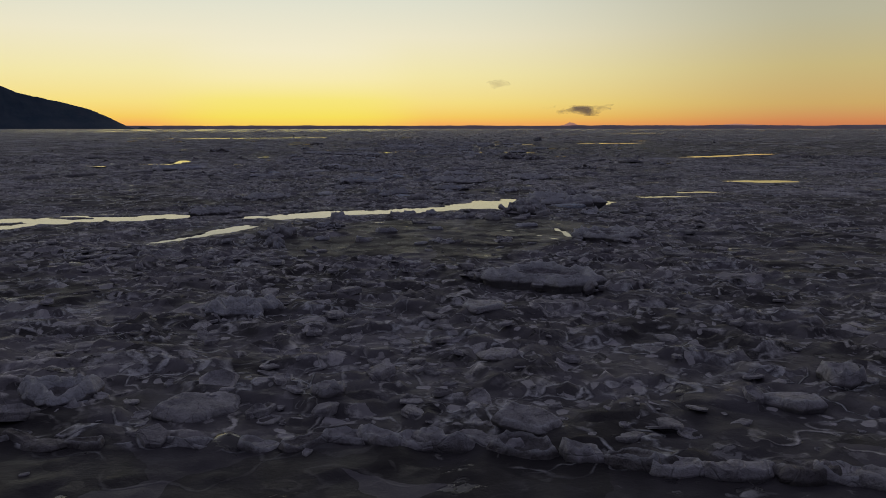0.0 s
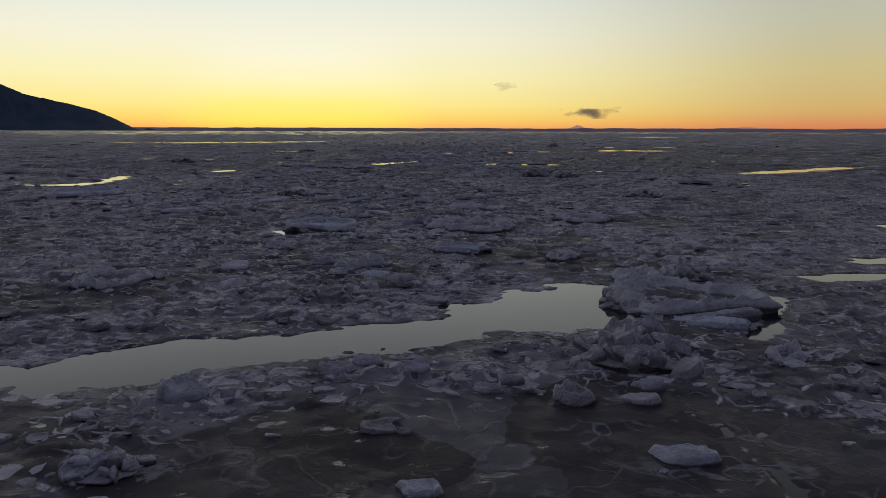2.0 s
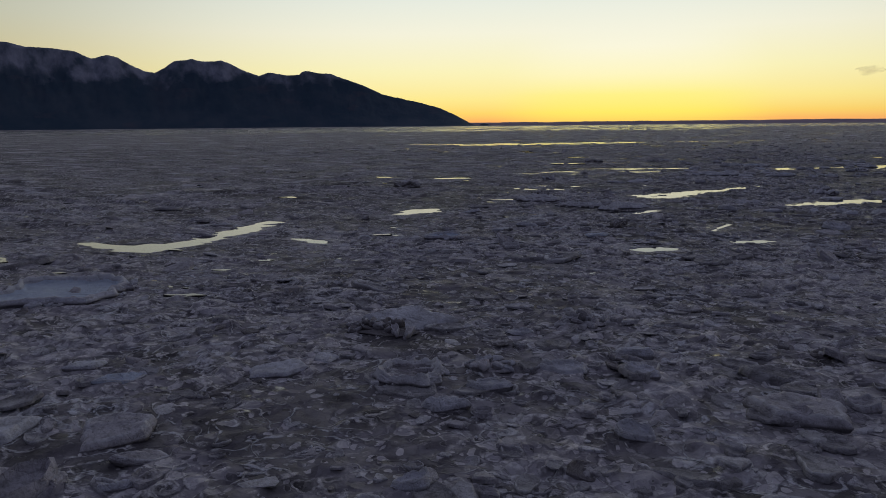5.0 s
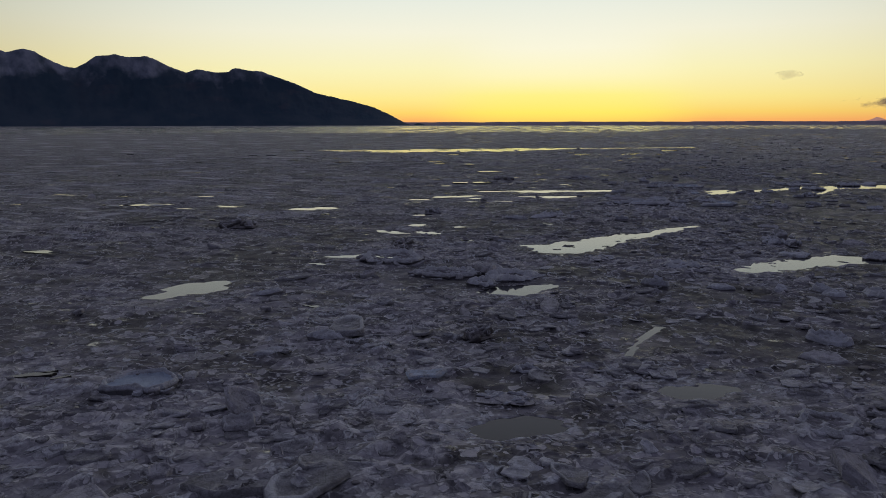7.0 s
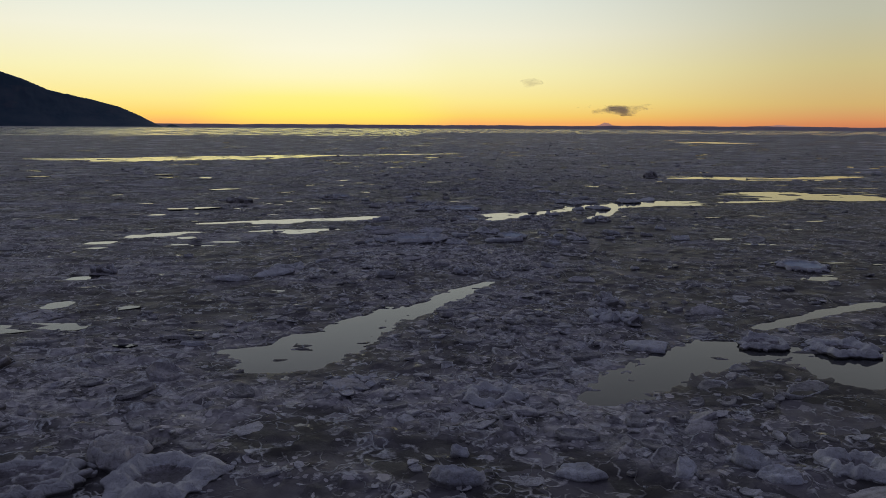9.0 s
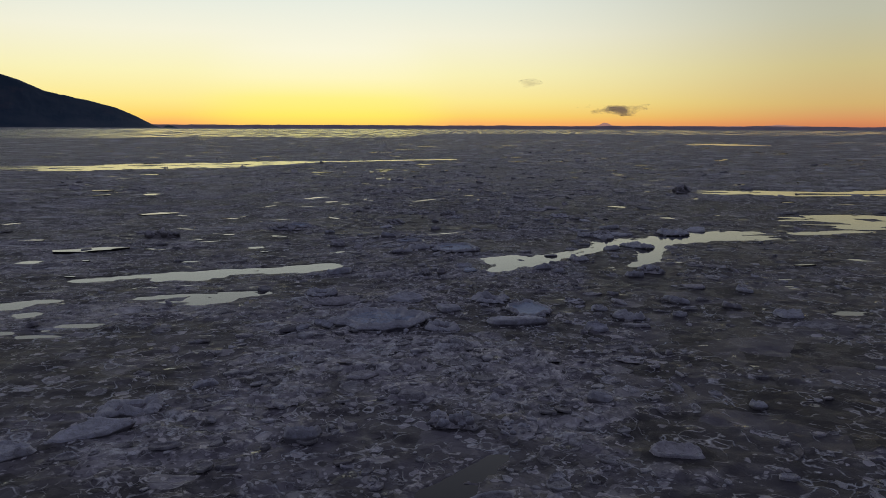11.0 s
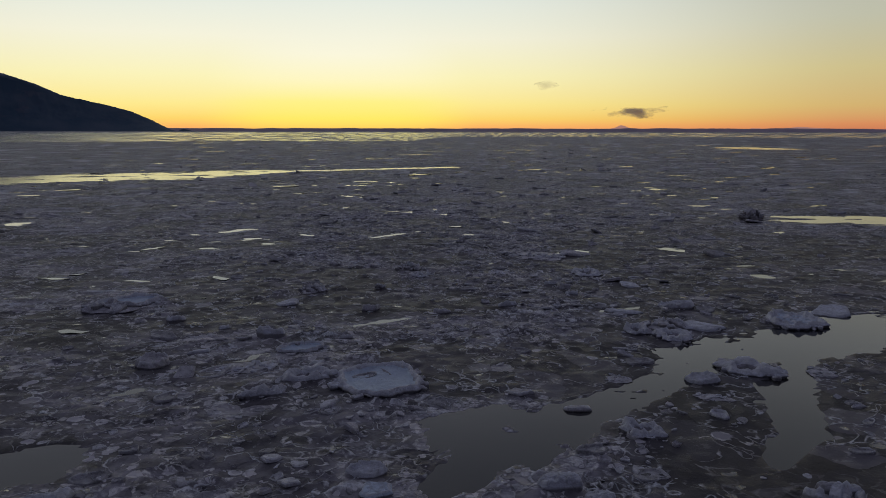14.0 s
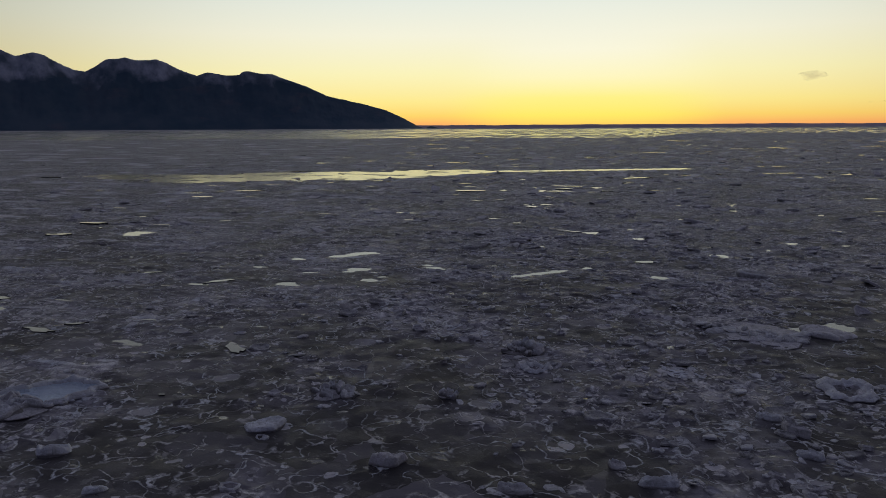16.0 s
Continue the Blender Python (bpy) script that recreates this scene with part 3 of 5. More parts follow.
def ice_height(x, y):
    """Height of the sheet and how frosted it is."""
    wx = x + 0.55 * fbm(x * 0.7, y * 0.7, 1, 3) + 0.16 * fbm(x * 3.1, y * 3.1, 5, 2)
    wy = y + 0.55 * fbm(x * 0.7 + 31, y * 0.7, 3, 3) + 0.16 * fbm(x * 3.1 + 11, y * 3.1, 7, 2)
    dense = step(fbm(x / 9.0, y / 7.0, 9, 4), -0.16, 0.17)
    even = np.zeros(x.shape)
    for ex, ey, er in EVEN:
        even = np.maximum(even, (1.25 if ey < 40 else 0.85) * step(er * (1 + 0.5 * fbm(x / 1.7, y / 1.7, 13, 3)) - np.hypot(x - ex, y - ey), 0.0, 0.8))
    for ex, ey, er in RUGGED:
        dense = np.maximum(dense, step(er * (1 + 0.5 * fbm(x / 1.7, y / 1.7, 13, 3)) - np.hypot(x - ex, y - ey), 0.0, 1.2))
    dense = (0.36 + 0.64 * dense) * (1 - 0.72 * even)
    even = np.minimum(even, 1)
    dense = dense * (1 - 0.5 * step(x, 2, 6) * step(y, 100, 112) * step(-y, -235, -200))
    dense = dense * (1 - 0.10 * step(y, 150, 172) * step(-y, -240, -215))
    f1, f2, vx, vy, r1, r2 = cells(wx / 1.05, wy / 0.9, 21)
    z = 0.06 * fbm(x / 5.0, y / 5.0, 25, 3) + dense * (0.08 * (r1 - 0.5) + 0.14 * (vx * (r2 - 0.5) + vy * (r1 - 0.5)))
    # soft lips that wander through the slush and close into old pans, one side of each a little higher
    a = fbm(wx / 1.7, wy / 1.35, 201, 3)
    b = fbm(wx / 0.75, wy / 0.6, 207, 3)
    show_a = step(fbm(x / 2.1, y / 2.1, 23, 3) + 0.3 * dense, -0.12, 0.14)
    show_b = step(fbm(x / 1.1 + 5, y / 1.1, 29, 3) + 0.4 * dense, -0.02, 0.24)
    rim = np.exp(-(a / 0.020) ** 2) * show_a
    rim2 = np.exp(-(b / 0.042) ** 2) * show_b
    z += (0.25 + 0.75 * dense) * (0.055 * np.tanh(a / 0.035) * show_a + 0.042 * np.tanh(b / 0.06) * show_b)
    z += rim * (0.05 + 0.05 * dense) * (0.6 + 1.6 * np.abs(fbm(x * 1.7, y * 1.7, 211, 2))) + 0.025 * rim2
    g1, g2, ux, uy, s1, s2 = cells(wx / 0.42 + 7, wy / 0.34, 27)
    z += dense * (0.06 * (s1 - 0.5) + 0.11 * (ux * (s2 - 0.5) + uy * (s1 - 0.5)))
    crumbs = np.maximum(fbm(x * 4.0, y * 4.0, 33, 3) - 0.09, 0) * dense
    z += 0.34 * crumbs
    frost = np.maximum(0.62 * rim, 0.30 * rim2) + 0.25 * dense * step(s1, 0.62, 0.8) + 0.15 * dense * step(r1, 0.6, 0.8) + 0.8 * crumbs
    frost = frost * (0.45 + 0.55 * dense) * (1 - 0.6 * even)
    # band made paler in colour for the sheen it shows toward the glow
    old = step(y, 40, 54) * step(-y, -110, -90)
    dense = np.minimum(1, dense + 0.26 * old * (1 - even))
    frost = frost * (1 + 0.25 * old + 0.3 * step(y, 135, 155))
    young = step(-y, -40, -20)
    frost = frost * (1 - 0.18 * young)
    water = openness(x, y)
    lip = np.exp(-((water + 0.10) / 0.10) ** 2)
    z = z + 0.035 * lip * (0.4 + dense)
    frost = np.maximum(frost, 0.7 * lip * step(fbm(x * 1.6, y * 1.6, 37, 2), -0.15, 0.1))
    shelf = step(water, -1.7, -0.1)
    r = np.hypot(x, y - 84)
    shelf = np.maximum(shelf, step(r, 260, 620))
    z = np.maximum(z + 0.035, 0.0) * (1 - 0.85 * shelf) + 0.002
    far = step(np.maximum(r, 5 * np.abs(x)), 120, 260)
    wide = np.clip(r / 70.0, 2.2, 9.0)
    swell = step(fbm(x / wide, y / wide, 221, 3), 0.03, 0.11)
    z = z + far * 0.24 * swell * step(-water, 0.5, 4.0)
    frost = np.maximum(frost, far * 0.85 * step(fbm(x / wide / 1.3, y / wide / 0.8, 225, 3), 0.085, 0.15))
    z = np.where(water > 0, -0.02 - np.minimum(water * 0.5, 0.4), z)
    return z, np.clip(frost, 0, 1), water, dense * (1 - 0.40 * young)


def mesh_object(name, verts, faces, mat, smooth=True, frost=None):
    me = bpy.data.meshes.new(name)
    nv, nf = len(verts), len(faces)
    k = faces.shape[1]
    me.vertices.add(nv)
    me.vertices.foreach_set("co", np.asarray(verts, np.float32).ravel())
    me.loops.add(nf * k)
    me.loops.foreach_set("vertex_index", np.asarray(faces, np.int32).ravel())
    me.polygons.add(nf)
    me.polygons.foreach_set("loop_start", np.arange(0, nf * k, k, dtype=np.int32))
    me.polygons.foreach_set("loop_total", np.full(nf, k, np.int32))
    me.polygons.foreach_set("use_smooth", np.full(nf, smooth))
    me.materials.append(mat)
    if frost is not None:
        at = me.attributes.new("frost", "FLOAT", "POINT")
        at.data.foreach_set("value", np.clip(frost, -1, 1).astype(np.float32).ravel())
    me.update()
    return new(name, me)


def grid_faces(nr, nc):
    i = np.arange(nr * nc).reshape(nr, nc)
    return np.stack([i[:-1, :-1], i[:-1, 1:], i[1:, 1:], i[1:, :-1]], -1).reshape(-1, 4)


def part(name, ob, parent, label=""):
    """Hang a mesh under a thing."""
    ob.name = name
    ob.parent = parent
    return tagged(ob, label) if label else ob


# ---- structure: water, the sheet of ice, far land ----
def water_sheet():
    n, size = 40, 4950.0
    a = np.linspace(-size, size, n)
    X, Y = np.meshgrid(a, a)
    return mesh_object("water", np.stack([X, Y, np.full(X.shape, -0.012)], -1).reshape(-1, 3), grid_faces(n, n), WATER)


tagged(water_sheet(), "dark still sea water lying open between the ice", "water", kind="structure")


def spaced(stops):
    """Numbers from stop to stop; each stop is a place and the spacing from there on, which glides to the next."""
    out = [stops[0][0]]
    while out[-1] < stops[-1][0]:
        p = out[-1]
        out.append(p + np.interp(p, [s[0] for s in stops], [s[1] for s in stops]))
    return np.array(out)


def ice_sheet():
    ys = spaced([(-4900, 900), (-300, 60), (-20, 4), (6, 0.5), (9, 0.09), (40, 0.11), (60, 0.16), (90, 0.205), (210, 0.235), (235, 0.44),
                 (300, 0.9), (500, 2.6), (1000, 8), (2000, 24), (3000, 60), (4900, 150)])
    side = spaced([(0, 0.15), (8, 0.18), (18, 0.6), (60, 2.4), (200, 9), (1000, 60), (4900, 400)])
    us = np.concatenate([-side[:0:-1], side])
    lean = np.interp(ys, [0, 45, 58, 84, 105, 180, 200, 240], [1, 0.5, -6, -6, -1, 2, -5, -5])
    fan = 1 + np.maximum(0, ys - 225) / 140.0
    X = np.clip(lean[:, None] + us[None, :] * fan[:, None], -4950, 4950)
    Y = np.broadcast_to(ys[:, None], X.shape)
    x, y = X.ravel().copy(), Y.ravel().copy()
    z, frost, water, dense = ice_height(x, y)
    ob = mesh_object("ground", np.stack([x, y, z], -1), grid_faces(*X.shape), ICE)
    at = ob.data.attributes.new("frost", "FLOAT", "POINT")
    at.data.foreach_set("value", frost.astype(np.float32))
    at = ob.data.attributes.new("broken", "FLOAT", "POINT")
    at.data.foreach_set("value", dense.astype(np.float32))
    return ob


ground = tagged(ice_sheet(), "frozen grey-brown slush ice with frosted ridges", "sea ice", kind="structure")


def mountains():
    # degrees left of straight ahead, and the crest's height in degrees
    prof = [(23.2, 0.0), (23.9, 0.19), (25.0, 0.78), (26.1, 1.30), (27.8, 1.77), (30.4, 2.35), (32.0, 3.08), (33.7, 3.66), (34.3, 3.90), (35.3, 3.95),
            (36.0, 4.11), (36.4, 4.03), (36.6, 3.82), (37.4, 3.78), (38.2, 3.90), (38.8, 3.98), (39.5, 3.73), (40.6, 4.12), (41.4, 4.55), (42.1, 4.80),
            (42.7, 4.72), (43.5, 4.72), (44.1, 4.88), (44.4, 4.80), (45.3, 4.70), (46.0, 4.20), (46.6, 3.88), (47.2, 3.96), (48.2, 4.40), (49.0, 4.90),
            (49.6, 5.03), (50.2, 4.88), (50.6, 4.75), (51.6, 5.20), (53.0, 5.37), (54.5, 5.40), (55.6, 5.66), (60, 5.8), (70, 5.2), (90, 4.4),
            (120, 4.8), (150, 3.5)]
    na, nr = 1100, 50
    az = 23.2 + (150 - 23.2) * np.linspace(0, 1, na) ** 1.7
    h = np.interp(az, [p[0] for p in prof], [p[1] for p in prof])
    h = h + 0.05 * fbm(az * 3.6, az * 0, 81, 4) * np.clip(h, 0, 1)
    t = np.linspace(0, 1.25, nr)
    A, T = np.meshgrid(np.radians(az), t)
    crest = np.broadcast_to(h, A.shape)
    R = 4330.0 + 400.0 * T
    rise = np.where(T < 1, 0.10 * T + 0.90 * T ** 1.35, 1 - (T - 1) * 2.2)
    gully = np.abs(fbm(np.degrees(A) * 0.9 + 0.6 * T, T * 2.2, 85, 4)) * np.sin(np.pi * np.clip(T, 0, 1)) * 0.55
    top = np.tan(np.radians(crest)) * 4730.0
    Z = top * (rise - gully * np.clip(rise, 0, 1)) + 6 * np.clip(T * 8, 0, 1) * (fbm(np.degrees(A) * 9, T * 20, 89, 3) + 0.5) * np.clip(crest * 3, 0, 1)
    v = np.stack([-np.sin(A) * R, np.cos(A) * R + 84, Z - 1.5], -1)
    base = tagged(new("mountain_range"), "dark forested mountain range with snow along its crests", "mountain")
    cuts = [0] + [int(np.searchsorted(az, a)) for a in (33.0, 39.5, 46.5, 50.4, 60.0)] + [na - 1]
    for k, (a, b) in enumerate(zip(cuts, cuts[1:])):
        piece = v[:, a:b + 1].reshape(-1, 3)
        ob = mesh_object("slope", piece, grid_faces(nr, b + 1 - a), MOUNTAIN)
        part("headland" if k == 0 else "slope", ob, base, "low dark wooded headland" if k == 0 else "")


mountains()


def low_land(name, a0, a1, R, top, seed, mat, n=500, shape=None):
    """A low strip of land along the horizon, from one bearing to another."""
    az = np.linspace(a0, a1, n)
    t = np.linspace(0, 1, 7)
    A, T = np.meshgrid(az, t)
    h = top * (0.82 + 0.5 * fbm(A * 0.55, A * 0, seed, 4))
    if shape:
        h = h * np.interp(A, [s[0] for s in shape], [s[1] for s in shape])
    Z = h * np.sin(np.pi * np.clip(T * 0.62, 0, 1)) + 1.2 * fbm(A * 14, T * 6, seed + 4, 2) * (T > 0.1) - 0.8 * (T < 0.05)
    r = R + 90 * T
    v = np.stack([-np.sin(np.radians(A)) * r, np.cos(np.radians(A)) * r + 84, Z], -1).reshape(-1, 3)
    return mesh_object(name, v, grid_faces(7, n), mat)


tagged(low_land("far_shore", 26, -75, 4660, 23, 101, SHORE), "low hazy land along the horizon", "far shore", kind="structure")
tagged(low_land("islet", 23.25, 22.25, 4560, 13, 111, MOUNTAIN, 60, [(22.25, 0.0), (22.6, 0.9), (22.9, 1.3), (23.1, 0.7), (23.25, 0.0)]),
       "small dark wooded islet off the headland", "islet")
tagged(low_land("volcano", -7.7, -10.0, 4770, 47, 115, PEAK, 80, [(-10.0, 0.3), (-9.35, 0.55), (-9.0, 0.95), (-8.75, 1.05), (-8.45, 0.75), (-7.7, 0.3)]),
       "hazy far volcano cone above the low shore", "mountain")
tagged(low_land("far_hills", -16.5, -24.0, 4770, 33, 119, PEAK, 120, [(-24, 0.4), (-21.5, 0.9), (-20.4, 1.0), (-19, 0.6), (-17.6, 0.75), (-16.5, 0.3)]),
       "hazy low hills beyond the shore", "hills")


def cloud(x, y, z, long, tall, seed, mat, label):
    bm = bmesh.new()
    bmesh.ops.create_icosphere(bm, subdivisions=4, radius=1.0)
    for v in bm.verts:
        q = 1 + 0.35 * noise.fractal(v.co * 1.4 + Vector((seed, 0, 0)), 0.9, 2.1, 3)
        v.co = Vector((v.co.x * long * 0.5 * q, v.co.y * 12 * q, v.co.z * tall * 0.5 * q))
    me = bpy.data.meshes.new("cloud")
    bm.to_mesh(me)
    bm.free()
    me.materials.append(mat)
    me.polygons.foreach_set("use_smooth", np.full(len(me.polygons), True))
    ob = new("cloud", me)
    ob.location = (x, y, z)
    return tagged(ob, label, "cloud")


cloud(752, 4560, 112, 480, 88, 3, CLOUD, "small dark mauve cloud low over the horizon")
cloud(270, 4600, 262, 150, 60, 7, WISP, "faint thin wisp of grey cloud")


# ---- floes ----
def polar(rings, spokes, edge, height):
    """Verts and quads of a disc; edge(angle) is its radius, height(r, x, y, angle) its relief."""
    a = np.linspace(0, 2 * np.pi, spokes, endpoint=False)
    A, Rr = np.meshgrid(a, rings)
    E = edge(A)
    X, Y = np.cos(A) * E * Rr, np.sin(A) * E * Rr
    Z = height(Rr, X, Y, A)
    v = np.stack([X, Y, Z], -1)
    n = len(rings)
    i = np.arange(n * spokes).reshape(n, spokes)
    j = np.roll(i, -1, 1)
    f = np.stack([i[:-1], i[1:], j[1:], j[:-1]], -1)
    return v.reshape(-1, 3), f.reshape(n - 1, spokes, 4)


def outline(rnd, uneven, corners):
    s = rnd.uniform(0, 50)
    k = rnd.uniform(0, 6.28)

    def edge(A):
        e = 1 + uneven * 2.0 * fbm(np.cos(A) * 1.1 + s, np.sin(A) * 1.1 + s, 3, 3) + uneven * 0.9 * fbm(np.cos(A) * 3.5 + s, np.sin(A) * 3.5, 5, 2)
        return e * (1 + corners * np.cos(4 * (A + k)) + corners * 0.6 * np.cos(3 * A + 2 * k))
    return edge


def angular(rnd):
    """The outline of a broken slab: straight breaks that meet in worn corners."""
    n = rnd.choice((4, 5, 5, 6))
    a0 = rnd.uniform(0, 6.28)
    cuts = [(a0 + 2 * math.pi * (i + rnd.uniform(-0.3, 0.3)) / n, rnd.uniform(0.62, 0.95)) for i in range(n)]
    s = rnd.uniform(0, 50)

    def edge(A):
        e = np.full(A.shape, 1.12)
        for a, r in cuts:
            e = np.minimum(e, r / np.maximum(np.cos(A - a), 0.12))
        return e * (1 + 0.22 * fbm(np.cos(A) * 2.6 + s, np.sin(A) * 2.6 + s, 3, 3))
    return edge


def seat(x, y, w, d, share=0.5):
    """Height of the ice, or of the water, under a floe."""
    a = np.linspace(0, 2 * np.pi, 8, endpoint=False)
    gx = x + np.concatenate([[0], 0.15 * np.cos(a), 0.32 * np.cos(a)]) * w
    gy = y + np.concatenate([[0], 0.15 * np.sin(a), 0.32 * np.sin(a)]) * d
    return max(float(np.quantile(ice_height(gx, gy)[0], share)), -0.03)


def stretch(v, w, d, h):
    return v * np.array([w / 2, d / 2, h])


def place(ob, x, y, w, d, turn, drop=0.0, tilt=(0, 0), share=0.5):
    ob.matrix_basis = pose(x, y, seat(x, y, w, d, share) - drop, tilt[0], tilt[1], turn)
    return ob


def floe_pan(x, y, w, d, h, turn, seed, kind):
    """A floe with a lumpy raised rim round a sunken floor."""
    rnd = random.Random(seed)
    s = rnd.uniform(0, 90)
    edge = outline(rnd, {"pan": 0.44, "smooth": 0.34, "ring": 0.40}[kind], rnd.uniform(0.03, 0.09))
    rim_at, rim_w = {"pan": (0.87, 0.12), "smooth": (0.90, 0.075), "ring": (0.74, 0.25)}[kind]
    floor_z, rough = {"pan": (0.20, 0.62), "smooth": (0.26, 0.20), "ring": (0.0, 0.25)}[kind]
    big = max(w, d)
    spokes = 112 if big > 2.2 else 76 if big > 1 else 48
    inner = np.concatenate([np.linspace(0.01, rim_at - rim_w, 24 if big > 2.2 else 13 if big > 1 else 8)])
    outer = np.concatenate([np.linspace(rim_at - rim_w, 0.975, 13), [1.0, 1.0, 0.965, 0.94]])
    h = {"pan": min(0.11 + 0.042 * big, 0.27), "smooth": 0.11 + 0.036 * big, "ring": min(0.12 + 0.10 * big, 0.28)}[kind]

    def relief(r, X, Y, A):
        px, py = X * w / 2 + s, Y * d / 2 - s
        lump = fbm(px * 1.6, py * 1.6, 7, 2)
        knob = np.abs(fbm(px * 1.9, py * 1.9, 17, 2))
        far_side = 0.85 + (1.9 if kind == "ring" else 1.2) * fbm(np.cos(A) * 1.3 + s, np.sin(A) * 1.3, 9, 3)
        far_side = np.clip(far_side, 0.12, 1.5)
        at = rim_at + 0.5 * rim_w * fbm(np.cos(A) * 2.0 + s, np.sin(A) * 2.0, 19, 3) * 2
        crown = 1.2 * np.exp(-np.abs((r - at) / rim_w) ** 2.3) * far_side * (0.85 + 0.6 * lump + 0.45 * knob + (0.75 if kind == "ring" else 0.4) * fbm(px * 3.6, py * 3.6, 15, 2))
        # long creases and broken plates across the floor
        ca, sa = math.cos(s), math.sin(s)
        along, across = px * ca + py * sa, py * ca - px * sa
        crease = np.exp(-(fbm(along * 0.5, across * 1.5, 21, 3) / 0.035) ** 2)
        shelf = np.tanh(fbm(along * 0.7, across * 1.3, 23, 3) / 0.05)
        cl = cells(px * 1.7 + 0.5 * lump, py * 2.0 - 0.4 * lump, 11)
        brain = np.exp(-((cl[1] - cl[0]) / 0.24) ** 2)
        floor = floor_z + rough * (0.7 * lump + 0.5 * fbm(px * 6, py * 6, 13, 3) + 0.28 * crease + 0.14 * shelf + (0.42 * brain if kind == "pan" else 0))
        z = np.maximum(floor * (r < at + 0.02) + (r >= at + 0.02) * floor_z * 0.8, 0.16 if kind == "smooth" else 0.02) + (1 - floor_z * 0.6) * np.maximum(crown, 0)
        return z

    vi, fi = polar(inner, spokes, edge, relief)
    vo, fo = polar(outer, spokes, edge, relief)
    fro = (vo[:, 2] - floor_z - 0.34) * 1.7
    # outer foot goes below zero: its shade is coloured in, silt with it
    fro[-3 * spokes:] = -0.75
    # floor hollows fall below zero, so shade is coloured into them
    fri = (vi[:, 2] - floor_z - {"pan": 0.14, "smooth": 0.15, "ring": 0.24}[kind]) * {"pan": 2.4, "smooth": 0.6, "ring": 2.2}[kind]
    n = len(outer)
    z = vo[:, 2].reshape(n, spokes)
    z[n - 3] = z[n - 4] * 0.55
    z[n - 2] = 0.10
    z[n - 1] = -0.9
    mat = {"pan": (CRUST, DARK_ICE) if (w, d) == (3.8, 3.4) else (PALE, BLUE) if y > 140 else (CRUST, FLOOR), "smooth": (PALE, CLEAN), "ring": (PALE, FLOOR)}[kind]
    base = new({"pan": "ice_floe", "smooth": "ice_floe", "ring": "ice_ring"}[kind])
    floor = mesh_object("floor", stretch(vi, w, d, h), fi.reshape(-1, 4), mat[1], True, fri)
    rim = mesh_object("rim", stretch(vo, w, d, h), fo.reshape(-1, 4), mat[0], True, fro)
    part("floor", floor, base, "smooth bluish ice floor" if kind == "smooth" else "")
    part("rim", rim, base, "raised frosted rim")
    place(base, x, y, w, d, turn, 0.01, share={"pan": 0.9, "smooth": 0.95, "ring": 0.6}[kind])
    for i in range(int(5 + 3 * big) if kind != "ring" else 4):
        a, size = rnd.uniform(0, 6.28), rnd.uniform(0.12, 0.30) * min(1.5, 0.6 + 0.3 * big)
        r = float(edge(np.array([a]))[0]) * rnd.uniform(0.94, 1.12)
        ob = lump_mesh("rubble", size * rnd.uniform(0.9, 1.7), size, size * rnd.uniform(0.3, 0.6), seed * 41 + i, mat[0] if rnd.random() < 0.6 else GREY, rnd.uniform(0.3, 0.9), 0.3,
                       "slab" if rnd.random() < 0.5 else "lump")
        ob.matrix_basis = pose(math.cos(a) * r * w / 2, math.sin(a) * r * d / 2, rnd.uniform(-0.3, 0.2) * h, rnd.uniform(-22, 22), rnd.uniform(-22, 22), rnd.uniform(0, 360))
        part("rubble", ob, base)
    label = {"pan": "pale ice floe with a rough floor and raised rim", "smooth": "bluish ice floe with a smooth floor and frosted rim",
             "ring": "small ring-shaped ice floe with a hollow middle"}[kind]
    return tagged(base, label, "ice floe", "ice floes")


